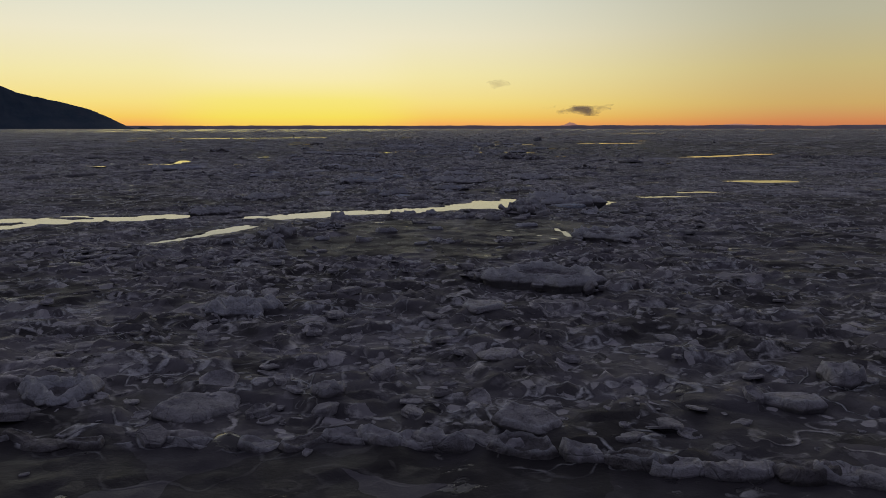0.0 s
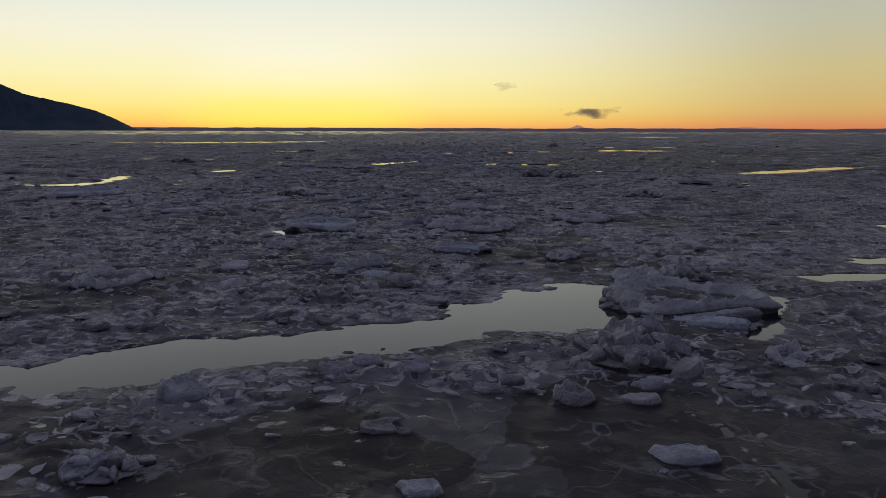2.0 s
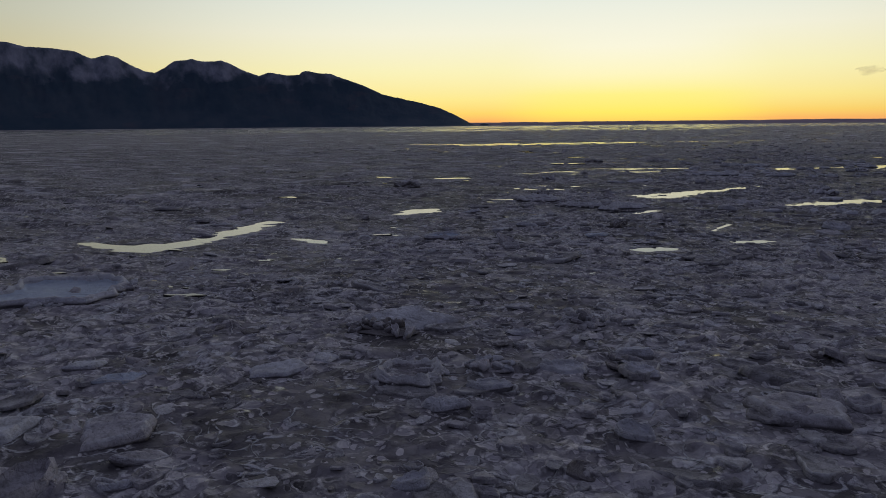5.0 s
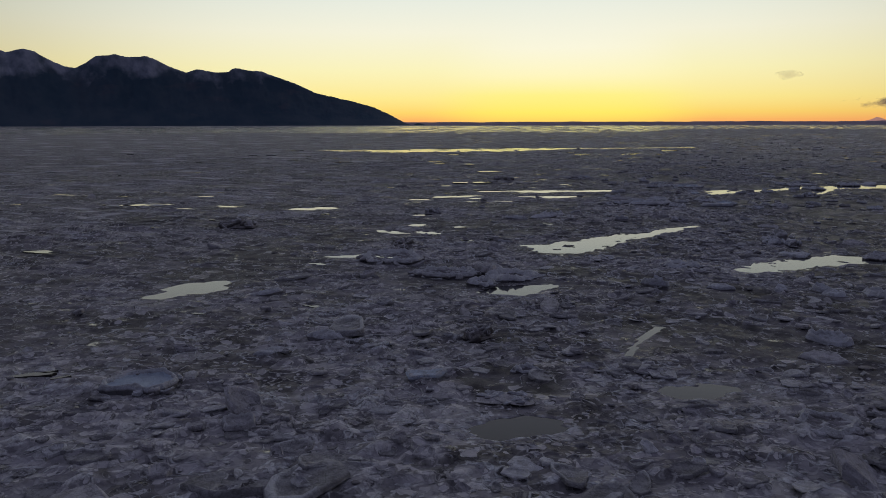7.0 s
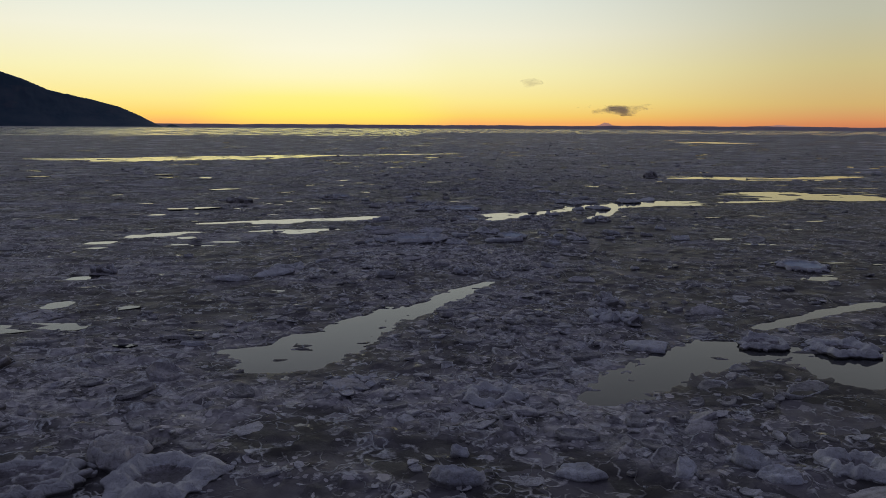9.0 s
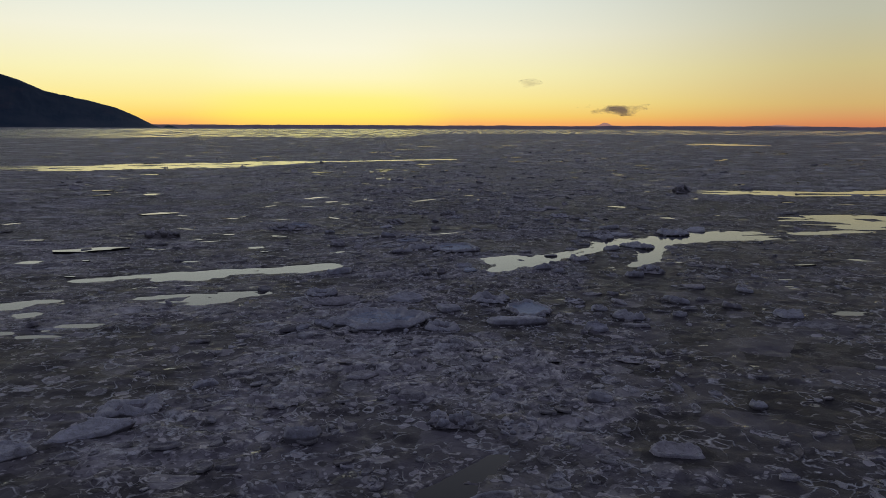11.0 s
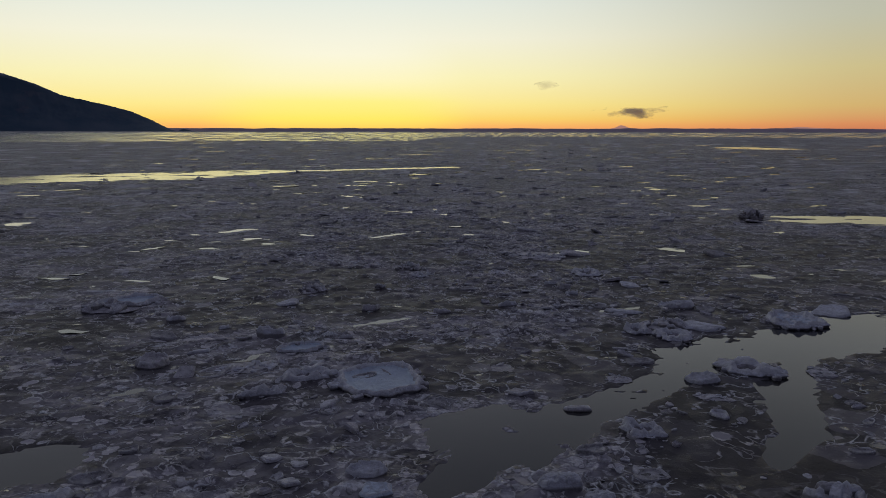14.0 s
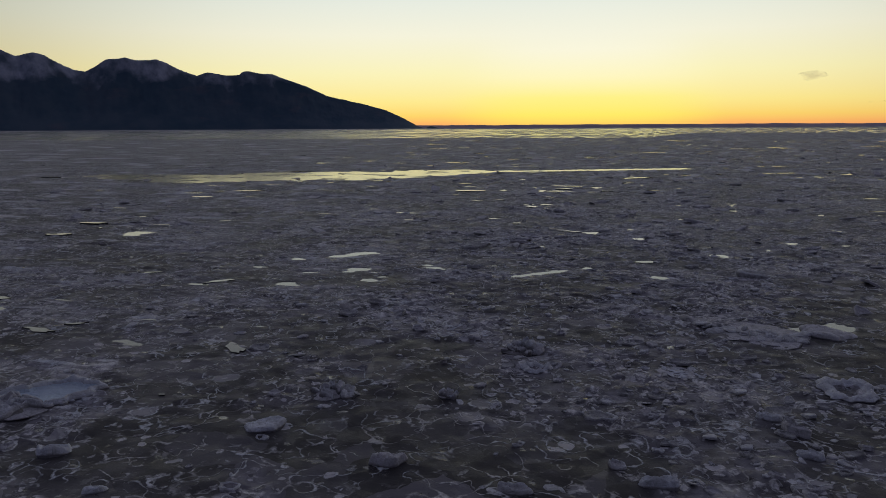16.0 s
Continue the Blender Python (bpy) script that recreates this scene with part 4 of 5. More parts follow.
def lump_mesh(name, w, d, h, seed, mat, flat=0.5, uneven=0.2, form="lump"):
    """A solid rounded or slab-like piece of ice with worn, broken edges."""
    rnd = random.Random(seed)
    s = rnd.uniform(0, 90)
    edge = angular(rnd) if form == "slab" else outline(rnd, uneven, rnd.uniform(0.03, 0.13))
    big = max(w, d)
    spokes = 60 if big > 1.2 else 34 if big > 0.8 else 22 if big > 0.35 else 14
    rings = np.array([0.01, 0.2, 0.4, 0.55, 0.66, 0.75, 0.82, 0.88, 0.93, 0.97, 1.0, 0.97, 0.9] if big > 0.6 else [0.01, 0.35, 0.6, 0.74, 0.85, 0.94, 1.0, 0.97, 0.9])
    last = len(rings)
    lean = rnd.uniform(0, 6.28)
    lips = 0.0 if form == "mound" else rnd.choice((0.3, 0.8, 1.0, 1.0))

    def raised(r, A, px, py):
        at = 0.83 + 0.12 * fbm(np.cos(A) * 2 + s, np.sin(A) * 2, 19, 2)
        return lips * np.exp(-((r - at) / 0.10) ** 2) * np.clip(0.75 + 1.6 * fbm(np.cos(A) * 1.6 + s, np.sin(A) * 1.6 - s, 23, 3), 0, 1.4)

    def relief(r, X, Y, A):
        px, py = X * w / 2 + s, Y * d / 2 - s
        dome = np.clip(1 - r ** (2.2 + 6 * flat), 0, 1) ** 0.5 if form != "mound" else np.clip(1 - r ** 1.6, 0, 1)
        q = dome * (0.78 + 0.9 * fbm(px * 2.4 / max(0.4, big), py * 2.4 / max(0.4, big), 7, 3) + 0.6 * fbm(px * 8, py * 8, 9, 3))
        if form == "slab":
            q = dome * (0.95 + 0.5 * fbm(px * 1.8, py * 1.8, 7, 3) + 0.35 * fbm(px * 6, py * 6, 9, 2)) + 0.16 * raised(r, A, px, py)
            return q * (1 + 0.3 * np.cos(A - lean) * r)
        q = q * (1 - 0.42 * lips * (1 - np.clip(r, 0, 1) ** 3)) + 0.38 * raised(r, A, px, py)
        return q * (1 + 0.28 * np.cos(A - lean) * r)

    v, f = polar(rings, spokes, edge, relief)
    a = np.linspace(0, 2 * np.pi, spokes, endpoint=False)
    A, Rr = np.meshgrid(a, rings)
    px, py = v[:, 0].reshape(A.shape) * w / 2 + s, v[:, 1].reshape(A.shape) * d / 2 - s
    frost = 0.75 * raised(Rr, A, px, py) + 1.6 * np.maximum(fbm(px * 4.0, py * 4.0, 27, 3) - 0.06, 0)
    # lowest rings are coloured dark: silt and the shade under the edge
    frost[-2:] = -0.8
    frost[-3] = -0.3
    z = v[:, 2].reshape(last, spokes)
    z[last - 3] = np.minimum(z[last - 4] * 0.7, 0.5)
    z[last - 2] = 0.10
    z[last - 1] = -0.4
    ob = mesh_object(name, stretch(v, w, d, h), f.reshape(-1, 4), mat, True, frost)
    return ob


def block(x, y, w, d, h, turn, seed):
    rnd = random.Random(seed)
    ob = lump_mesh("ice_block", w, d, max(h * 1.25, 0.16 * w), seed, PALE if rnd.random() < 0.75 and y > 24 else GREY, rnd.uniform(0.15, 0.5), 0.22)
    place(ob, x, y, w, d, turn, 0.02, (rnd.uniform(-6, 6), rnd.uniform(-6, 6)))
    return tagged(ob, "rounded frosted block of ice frozen into the slush", "ice block", "ice blocks")


def slab(x, y, w, d, h, turn, seed):
    rnd = random.Random(seed)
    ob = lump_mesh("ice_slab", w, d, max(h * 1.3, 0.07 + 0.05 * w), seed, (PALE, GREY, BLUE)[rnd.choice((0, 0, 1, 1, 2)) if y > 24 else 1], 1.0, 0.26, "slab")
    place(ob, x, y, w, d, turn, 0.01, (rnd.uniform(-2, 7), rnd.uniform(-5, 5)))
    return tagged(ob, "flat broken slab of grey-white ice", "ice slab", "ice slabs")


def pile(x, y, w, d, h, turn, seed, low):
    """Broken ice pushed up into a heap, or a low crust of shards."""
    rnd = random.Random(seed)
    base = new("ice_crust" if low else "ice_heap")
    place(base, x, y, w, d, turn)
    h = max(h * 1.2, (0.08 if low else 0.16) * w ** 0.7)
    # tall heaps and some others get their shaded look from a dark colour
    darkened = not low and (rnd.random() < 0.25 and y > 50 or h > 0.66)
    skin = DARK_ICE if darkened else (PALE if rnd.random() < 0.45 else CRUST)
    under = lump_mesh("mound", w * 1.0, d * 1.0, h * (0.35 if low else 0.5), seed, GREY if not darkened else DARK_ICE, 0.5, 0.3, "mound")
    part("mound", under, base)
    n = int((9 if low else 11) + 4 * min(w, 2.5))
    for i in range(n):
        r, a = 0.46 * math.sqrt(rnd.random()), rnd.uniform(0, 6.28)
        px, py = r * w * math.cos(a), r * d * math.sin(a)
        s = rnd.uniform(0.16, 0.42) * (0.75 if low else 1.0)
        pw = max(0.12, s * w * rnd.uniform(0.7, 1.3))
        pd = max(0.10, s * d * rnd.uniform(0.5, 1.1))
        ph = h * rnd.uniform(0.25, 0.6)
        mat = skin if rnd.random() < 0.7 else GREY
        ob = lump_mesh("shard" if low else "piece", pw, pd, ph, seed * 31 + i, mat, rnd.uniform(0.4, 1.0), 0.28, "slab" if rnd.random() < 0.6 else "lump")
        up = h * (0.15 if low else 0.42) * (1 - (r / 0.46) ** 2) * rnd.uniform(0.5, 1.2)
        tip = 12 if low else 26
        ob.matrix_basis = pose(px, py, up, rnd.uniform(-tip, tip), rnd.uniform(-tip, tip), rnd.uniform(0, 360))
        part("shard" if low else "piece", ob, base)
    if low:
        return tagged(base, "low crust of broken frosted ice shards", "ice rubble", "ice crusts")
    return tagged(base, "heap of broken ice coloured dark as in shade" if darkened else "heap of pale broken ice blocks pushed up", "ice rubble", "ice heaps")


# x, y, width, depth, height and turn of every floe that stands out
BLOCK = [
    (0.6, 13.0, 0.50, 0.47, 0.18, 10), (8.4, 13.8, 0.68, 0.81, 0.26, -28), (-0.7, 28.1, 0.62, 0.47, 0.19, 15),
    (-2.2, 28.4, 0.56, 0.39, 0.15, 22), (-0.1, 30.3, 0.82, 0.55, 0.19, 10), (1.7, 31.2, 0.59, 0.43, 0.14, 2),
    (5.3, 32.3, 0.94, 0.58, 0.17, -12), (-2.5, 34.5, 0.88, 0.68, 0.31, 28), (4.1, 34.5, 0.67, 0.58, 0.29, -12),
    (3.5, 34.9, 0.39, 0.18, 0.09, -8), (2.7, 34.9, 0.50, 0.35, 0.17, -3), (5.5, 35.1, 0.57, 0.40, 0.18, -19),
    (1.7, 35.2, 0.36, 0.21, 0.10, 3), (3.1, 35.4, 0.48, 0.39, 0.18, -5), (1.4, 35.7, 0.49, 0.36, 0.16, 5)]
BLOCK += [
    (-0.1, 35.8, 0.67, 0.48, 0.21, 12), (0.4, 36.4, 0.57, 0.52, 0.21, 9), (0.4, 44.0, 0.89, 0.56, 0.21, 9),
    (-1.6, 45.2, 0.60, 0.63, 0.21, 17), (5.2, 46.8, 0.45, 0.35, 0.17, -19), (-2.4, 46.9, 0.72, 0.60, 0.26, 28),
    (2.0, 47.7, 0.52, 0.41, 0.12, 1), (2.1, 48.1, 0.56, 0.41, 0.18, 1), (7.1, 50.4, 0.72, 0.58, 0.19, -21),
    (-0.0, 58.2, 1.43, 0.86, 0.33, 12), (-8.4, 62.7, 0.70, 0.35, 0.16, 51), (-3.4, 64.9, 0.74, 0.46, 0.24, 29),
    (-4.5, 68.6, 1.06, 0.50, 0.20, 26), (-0.2, 68.8, 0.87, 0.55, 0.24, 11), (-4.1, 70.3, 1.13, 0.61, 0.23, 22)]
BLOCK += [
    (-2.8, 72.4, 1.37, 0.82, 0.28, 16), (4.2, 72.6, 0.74, 0.67, 0.24, -5), (-0.8, 72.7, 0.91, 0.65, 0.22, 11),
    (-1.4, 74.5, 1.15, 0.77, 0.24, 11), (-5.1, 75.3, 0.89, 0.51, 0.15, 20), (-11.3, 90.8, 0.99, 0.65, 0.31, 42),
    (-13.2, 98.9, 1.37, 0.69, 0.23, 33), (-19.7, 104.5, 1.53, 0.85, 0.21, 37), (4.5, 105.2, 1.48, 1.10, 0.33, -9),
    (-2.5, 113.0, 1.44, 0.71, 0.36, 2), (5.6, 113.7, 1.12, 0.70, 0.31, -23), (-2.5, 114.6, 0.55, 0.46, 0.22, 2),
    (5.2, 114.6, 0.98, 0.82, 0.36, -21), (5.9, 117.7, 0.41, 0.32, 0.12, -20), (-13.5, 124.0, 1.19, 0.61, 0.17, 22)]
BLOCK += [
    (-16.3, 136.7, 1.98, 1.33, 0.27, 19), (3.7, 138.1, 1.63, 0.98, 0.20, -8), (-7.6, 138.4, 1.20, 0.68, 0.34, 16),
    (7.5, 142.1, 0.58, 0.58, 0.23, -23), (2.1, 142.4, 0.92, 0.67, 0.28, -11), (-12.4, 143.0, 1.01, 0.57, 0.22, 24),
    (-10.6, 150.7, 0.68, 0.40, 0.19, 27), (3.4, 151.8, 1.16, 0.67, 0.32, -14), (8.0, 154.8, 0.78, 0.66, 0.26, -22),
    (13.6, 155.0, 1.47, 1.09, 0.27, -24), (11.3, 156.9, 1.09, 0.73, 0.26, -27), (8.7, 158.0, 1.41, 0.92, 0.32, -21),
    (5.4, 159.7, 0.67, 0.48, 0.16, -14), (13.3, 160.9, 1.00, 0.79, 0.24, -27), (-4.8, 164.8, 0.65, 0.64, 0.32, 14)]
BLOCK += [
    (-11.5, 164.8, 1.80, 0.90, 0.39, 31), (7.7, 165.2, 1.20, 0.73, 0.34, -22), (2.9, 166.2, 0.85, 0.56, 0.26, -8),
    (1.9, 166.9, 1.22, 0.73, 0.33, -5), (-3.4, 167.3, 1.16, 0.66, 0.29, 9), (8.1, 176.2, 1.26, 0.79, 0.31, -18),
    (-13.9, 176.3, 1.29, 1.28, 0.46, 32), (-10.3, 181.0, 1.33, 0.84, 0.34, 30), (-6.8, 181.1, 0.63, 0.42, 0.18, 22),
    (-13.0, 182.2, 0.68, 0.40, 0.19, 49), (-16.0, 183.5, 1.04, 0.64, 0.26, 51), (-2.7, 186.3, 0.93, 0.42, 0.22, 17),
    (-6.6, 186.6, 0.99, 0.64, 0.30, 27), (0.7, 188.0, 1.13, 0.55, 0.27, 5), (9.9, 188.6, 2.06, 1.04, 0.34, -17)]
BLOCK += [
    (-0.5, 188.7, 0.50, 0.39, 0.18, 9), (4.5, 191.5, 0.83, 0.48, 0.20, -5), (3.5, 194.0, 0.81, 0.57, 0.22, -2),
    (4.2, 159.5, 1.04, 0.75, 0.12, 4)]
HEAP = [
    (-3.5, 26.8, 0.69, 0.97, 0.34, 31), (-3.9, 29.3, 1.53, 1.36, 0.39, 27), (-2.5, 31.7, 1.15, 0.87, 0.22, 18),
    (5.5, 36.6, 1.94, 1.42, 0.47, -17), (6.4, 41.5, 1.37, 0.90, 0.34, -26), (9.2, 46.0, 1.67, 1.49, 0.37, -28),
    (-4.7, 71.8, 1.37, 1.03, 0.29, 22), (-3.7, 76.9, 1.47, 1.31, 0.30, 15), (-19.7, 120.8, 1.77, 2.03, 0.29, 25),
    (4.0, 129.2, 2.59, 2.02, 0.43, -10), (-3.0, 140.0, 1.48, 1.04, 0.41, 3), (-6.0, 164.6, 0.98, 0.91, 0.37, 17),
    (9.1, 166.7, 1.83, 1.27, 0.45, -23), (8.3, 184.2, 2.22, 1.58, 0.39, -14), (-10.8, 190.8, 1.62, 1.27, 0.39, 31)]
HEAP += [
    (-6.2, 197.9, 1.31, 0.96, 0.25, 17)]
LOW = [
    (2.1, 28.1, 1.08, 1.16, 0.13, 1), (4.1, 28.2, 0.68, 1.10, 0.15, -10), (7.1, 35.3, 0.69, 0.72, 0.07, -27),
    (4.1, 47.6, 0.55, 0.46, 0.05, -10), (9.7, 53.2, 1.13, 1.56, 0.10, -26), (6.7, 64.3, 1.87, 1.81, 0.12, -12),
    (-6.1, 65.4, 0.71, 0.55, 0.06, 37), (3.8, 65.8, 1.95, 2.45, 0.15, -3), (-5.1, 95.3, 1.90, 1.11, 0.13, 17),
    (4.8, 117.3, 0.89, 1.40, 0.14, -17), (-6.4, 119.8, 1.91, 1.61, 0.15, 11), (-22.3, 128.0, 2.58, 2.60, 0.15, 32),
    (-38.7, 130.5, 2.90, 3.66, 0.12, 37), (-0.9, 139.5, 1.27, 1.55, 0.20, -4), (-9.0, 141.2, 1.26, 0.91, 0.10, 18)]
LOW += [
    (4.2, 147.2, 1.54, 1.08, 0.09, -13), (2.7, 153.0, 1.20, 0.98, 0.11, -11), (3.0, 157.8, 1.22, 1.38, 0.13, -10),
    (-1.7, 164.7, 0.94, 1.10, 0.14, 5), (8.0, 174.3, 1.27, 0.80, 0.09, -19), (4.9, 176.2, 1.13, 1.02, 0.11, -10),
    (-10.1, 176.4, 2.58, 1.65, 0.07, 8), (13.1, 177.7, 1.07, 1.44, 0.13, -27), (-13.5, 180.5, 1.19, 0.89, 0.09, 37),
    (-32.0, 182.3, 2.58, 2.98, 0.10, 26), (0.5, 197.8, 2.04, 1.39, 0.11, 4), (-8.6, 200.1, 1.55, 1.05, 0.08, 20),
    (3.2, 204.6, 3.99, 3.98, 0.28, -1)]
PAN = [
    (4.7, 21.0, 2.80, 2.20, 0.09, -9), (7.8, 29.2, 2.30, 2.39, 0.12, -25), (-8.4, 36.7, 2.14, 1.55, 0.05, 29),
    (-8.1, 43.8, 1.97, 2.45, 0.07, 29), (-4.8, 50.7, 0.88, 1.16, 0.05, 29), (2.6, 56.4, 3.68, 3.25, 0.23, 0),
    (8.3, 59.4, 2.59, 2.31, 0.06, -16), (-6.4, 70.3, 1.87, 2.02, 0.10, 29), (3.5, 96.4, 1.63, 1.58, 0.10, -10),
    (9.6, 125.9, 1.97, 1.80, 0.07, -21), (-7.2, 152.4, 4.84, 3.66, 0.25, 16), (15.1, 185.8, 2.94, 3.15, 0.12, -24),
    (-3.3, 61.0, 1.60, 1.30, 0.15, 20)]
RING = [
    (-3.2, 12.9, 0.99, 0.96, 0.14, 29), (8.7, 37.1, 0.71, 1.08, 0.16, -30), (7.5, 44.7, 1.47, 1.26, 0.19, -24),
    (-1.2, 46.4, 1.61, 0.71, 0.15, 23), (5.7, 48.5, 1.01, 1.24, 0.22, -18), (-5.4, 62.4, 1.13, 1.53, 0.18, 25),
    (-5.2, 98.0, 0.83, 0.63, 0.11, 15), (-9.8, 112.6, 2.70, 2.70, 0.40, 25), (7.8, 114.5, 1.85, 1.65, 0.30, -27),
    (-1.6, 118.9, 2.00, 1.76, 0.29, -1), (12.4, 125.3, 2.75, 2.20, 0.26, -26), (-14.0, 140.4, 2.44, 1.38, 0.24, 30),
    (-4.0, 151.5, 1.66, 1.55, 0.34, 8), (5.3, 154.1, 1.65, 1.08, 0.20, -17), (4.1, 155.8, 0.87, 0.73, 0.13, -13)]
RING += [
    (-11.3, 158.2, 1.73, 1.28, 0.19, 21), (4.9, 170.8, 1.42, 0.99, 0.16, -11), (-8.2, 173.3, 1.61, 0.69, 0.13, 24),
    (-7.1, 175.4, 2.07, 1.24, 0.22, 19), (10.3, 177.7, 2.47, 1.73, 0.28, -21), (8.4, 182.3, 1.75, 1.59, 0.22, -15),
    (6.8, 183.2, 1.07, 1.43, 0.19, -11), (-4.9, 196.2, 1.23, 0.98, 0.14, 15), (6.1, 197.7, 1.90, 2.22, 0.32, -7),
    (-2.1, 18.0, 1.60, 1.10, 0.20, 8), (2.6, 65.2, 2.30, 1.70, 0.20, 5), (-1.7, 157.4, 1.92, 1.30, 0.23, 4)]
SLAB = [
    (3.4, 11.9, 1.11, 0.77, 0.11, -6), (-1.1, 12.5, 1.21, 1.00, 0.13, 19), (7.2, 12.8, 1.05, 0.59, 0.07, -25),
    (3.2, 14.7, 0.93, 0.67, 0.07, -4), (3.0, 17.9, 1.04, 1.02, 0.09, -2), (1.3, 27.5, 0.58, 0.45, 0.07, 6),
    (5.2, 34.4, 0.84, 0.46, 0.07, -19), (6.4, 35.9, 0.61, 0.97, 0.21, -23), (8.0, 39.6, 2.10, 0.74, 0.07, -22),
    (1.6, 41.7, 0.80, 0.49, 0.08, 4), (-0.5, 45.4, 0.90, 1.03, 0.08, 8), (-5.1, 46.3, 1.28, 0.89, 0.08, 29),
    (2.9, 47.1, 0.45, 0.26, 0.05, -4), (-2.2, 48.6, 0.73, 0.39, 0.05, 23), (-0.4, 53.6, 0.72, 0.68, 0.06, 10)]
SLAB += [
    (0.8, 60.9, 0.85, 0.49, 0.05, 7), (-12.9, 62.9, 2.70, 2.20, 0.18, 57), (-8.8, 63.7, 1.23, 0.58, 0.08, 49),
    (-10.4, 64.4, 1.84, 1.57, 0.21, 51), (-13.0, 66.9, 1.60, 0.70, 0.08, 50), (-14.8, 67.1, 1.19, 0.88, 0.09, 52),
    (-9.7, 69.3, 2.01, 1.09, 0.12, 39), (-9.2, 70.6, 0.80, 0.85, 0.09, 35), (2.8, 71.5, 2.32, 1.70, 0.22, -1),
    (-9.0, 74.8, 3.41, 2.44, 0.23, 29), (-8.0, 96.1, 1.43, 0.93, 0.13, 24), (-14.0, 96.7, 1.48, 0.76, 0.09, 37),
    (4.1, 102.9, 1.56, 1.17, 0.13, -9), (0.5, 113.6, 1.49, 0.89, 0.15, -8), (3.3, 113.9, 0.62, 0.99, 0.21, -16)]
SLAB += [
    (-0.6, 117.8, 1.24, 1.00, 0.13, -3), (4.7, 125.2, 2.10, 1.55, 0.15, -13), (-14.3, 138.4, 2.48, 1.19, 0.17, 33),
    (-6.7, 144.4, 1.58, 0.90, 0.12, 11), (5.3, 152.6, 1.57, 0.57, 0.09, -18), (-0.5, 152.9, 3.17, 1.34, 0.21, -2),
    (-3.8, 155.2, 1.65, 1.40, 0.20, 6), (-10.0, 156.4, 2.84, 0.99, 0.12, 20), (5.4, 157.4, 1.13, 0.97, 0.12, -15),
    (10.7, 161.8, 1.73, 1.02, 0.10, -22), (-3.0, 166.3, 1.19, 0.78, 0.12, 8), (3.0, 172.9, 1.15, 0.68, 0.11, -7),
    (1.0, 174.2, 1.21, 0.62, 0.09, -1), (-12.7, 178.2, 1.20, 0.53, 0.07, 39), (9.9, 178.7, 1.07, 1.05, 0.12, -20)]
SLAB += [
    (10.2, 184.2, 2.26, 1.44, 0.14, -17), (6.8, 187.1, 2.13, 0.89, 0.08, -10), (-11.4, 187.4, 1.49, 1.03, 0.14, 37),
    (17.8, 188.1, 2.07, 2.01, 0.17, -26), (8.4, 194.0, 1.58, 1.32, 0.12, -11), (6.2, 205.8, 2.54, 2.19, 0.19, -6),
    (-2.1, 62.2, 1.20, 0.90, 0.12, 20), (-6.4, 157.4, 1.96, 1.31, 0.23, 4)]
SMOOTH = [
    (2.1, 49.9, 2.14, 1.64, 0.09, 1), (-4.1, 56.8, 2.80, 3.90, 0.28, 33), (-23.6, 73.2, 5.14, 4.87, 0.14, 54),
    (-16.0, 92.4, 2.19, 1.87, 0.10, 48), (18.3, 143.5, 2.70, 3.19, 0.08, -23), (0.3, 155.2, 2.04, 3.08, 0.19, -4),
    (-4.2, 175.0, 3.37, 3.22, 0.20, 13), (-8.4, 179.1, 2.04, 1.36, 0.09, 28), (-20.2, 186.7, 3.76, 2.43, 0.11, 52)]

PAN.append((7.9, 41.9, 3.8, 3.4, 0.3, -12))
PAN += [(-13.3, 112.0, 3.5, 2.0, 0.3, 22), (-18.0, 115.2, 3.6, 3.6, 0.3, 30)]
RING += [(-10.8, 110.5, 1.3, 1.5, 0.2, 25)]
BLOCK += [(-11.6, 113.9, 1.5, 2.0, 0.4, 28)]
SLAB.append((8.4, 40.0, 2.4, 0.4, 0.15, 4))
HEAP += [
    (9.4, 95.2, 3.4, 2.6, 0.75, 5), (12.0, 94.6, 2.6, 2.2, 0.6, 40), (-3.6, 77.2, 1.4, 1.1, 0.4, 20), (-35.5, 124.0, 3.4, 2.2, 0.6, 10),
    (-18.8, 118.0, 1.6, 1.4, 0.5, 30), (4.1, 132.2, 1.8, 1.4, 0.5, 0), (24.1, 83.0, 1.5, 1.2, 0.45, 15), (-9.2, 73.9, 2.4, 1.3, 0.35, 8),
    (14.5, 73.3, 2.3, 1.2, 0.32, -10), (-30.1, 180.0, 2.9, 2.2, 0.6, 12), (-6.0, 198.4, 1.5, 1.2, 0.45, 0), (-20.3, 185.3, 2.8, 1.6, 0.4, 25),
    (27.4, 230.7, 2.6, 2.4, 1.1, 0), (-7.9, 101.1, 1.2, 1.0, 0.4, 30), (-24.5, 138.1, 1.5, 1.3, 0.5, 0), (-7.0, 192.1, 0.7, 0.6, 0.3, 0)]
HEAP += [(9.0, 45.2, 2.0, 1.2, 0.5, 10), (6.6, 42.2, 1.0, 1.4, 0.35, 30), (5.9, 37.7, 2.2, 1.6, 0.5, 15)]

for i, q in enumerate(PAN):
    floe_pan(*q, 100 + i, "pan")
for i, q in enumerate(SMOOTH):
    floe_pan(*q, 200 + i, "smooth")
for i, q in enumerate(RING):
    floe_pan(*q, 300 + i, "ring")
for i, q in enumerate(BLOCK):
    block(*q, 400 + i)
for i, q in enumerate(SLAB):
    slab(*q, 500 + i)
for i, q in enumerate(HEAP):
    pile(*q, 600 + i, False)
for i, q in enumerate(LOW):
    pile(*q, 700 + i, True)


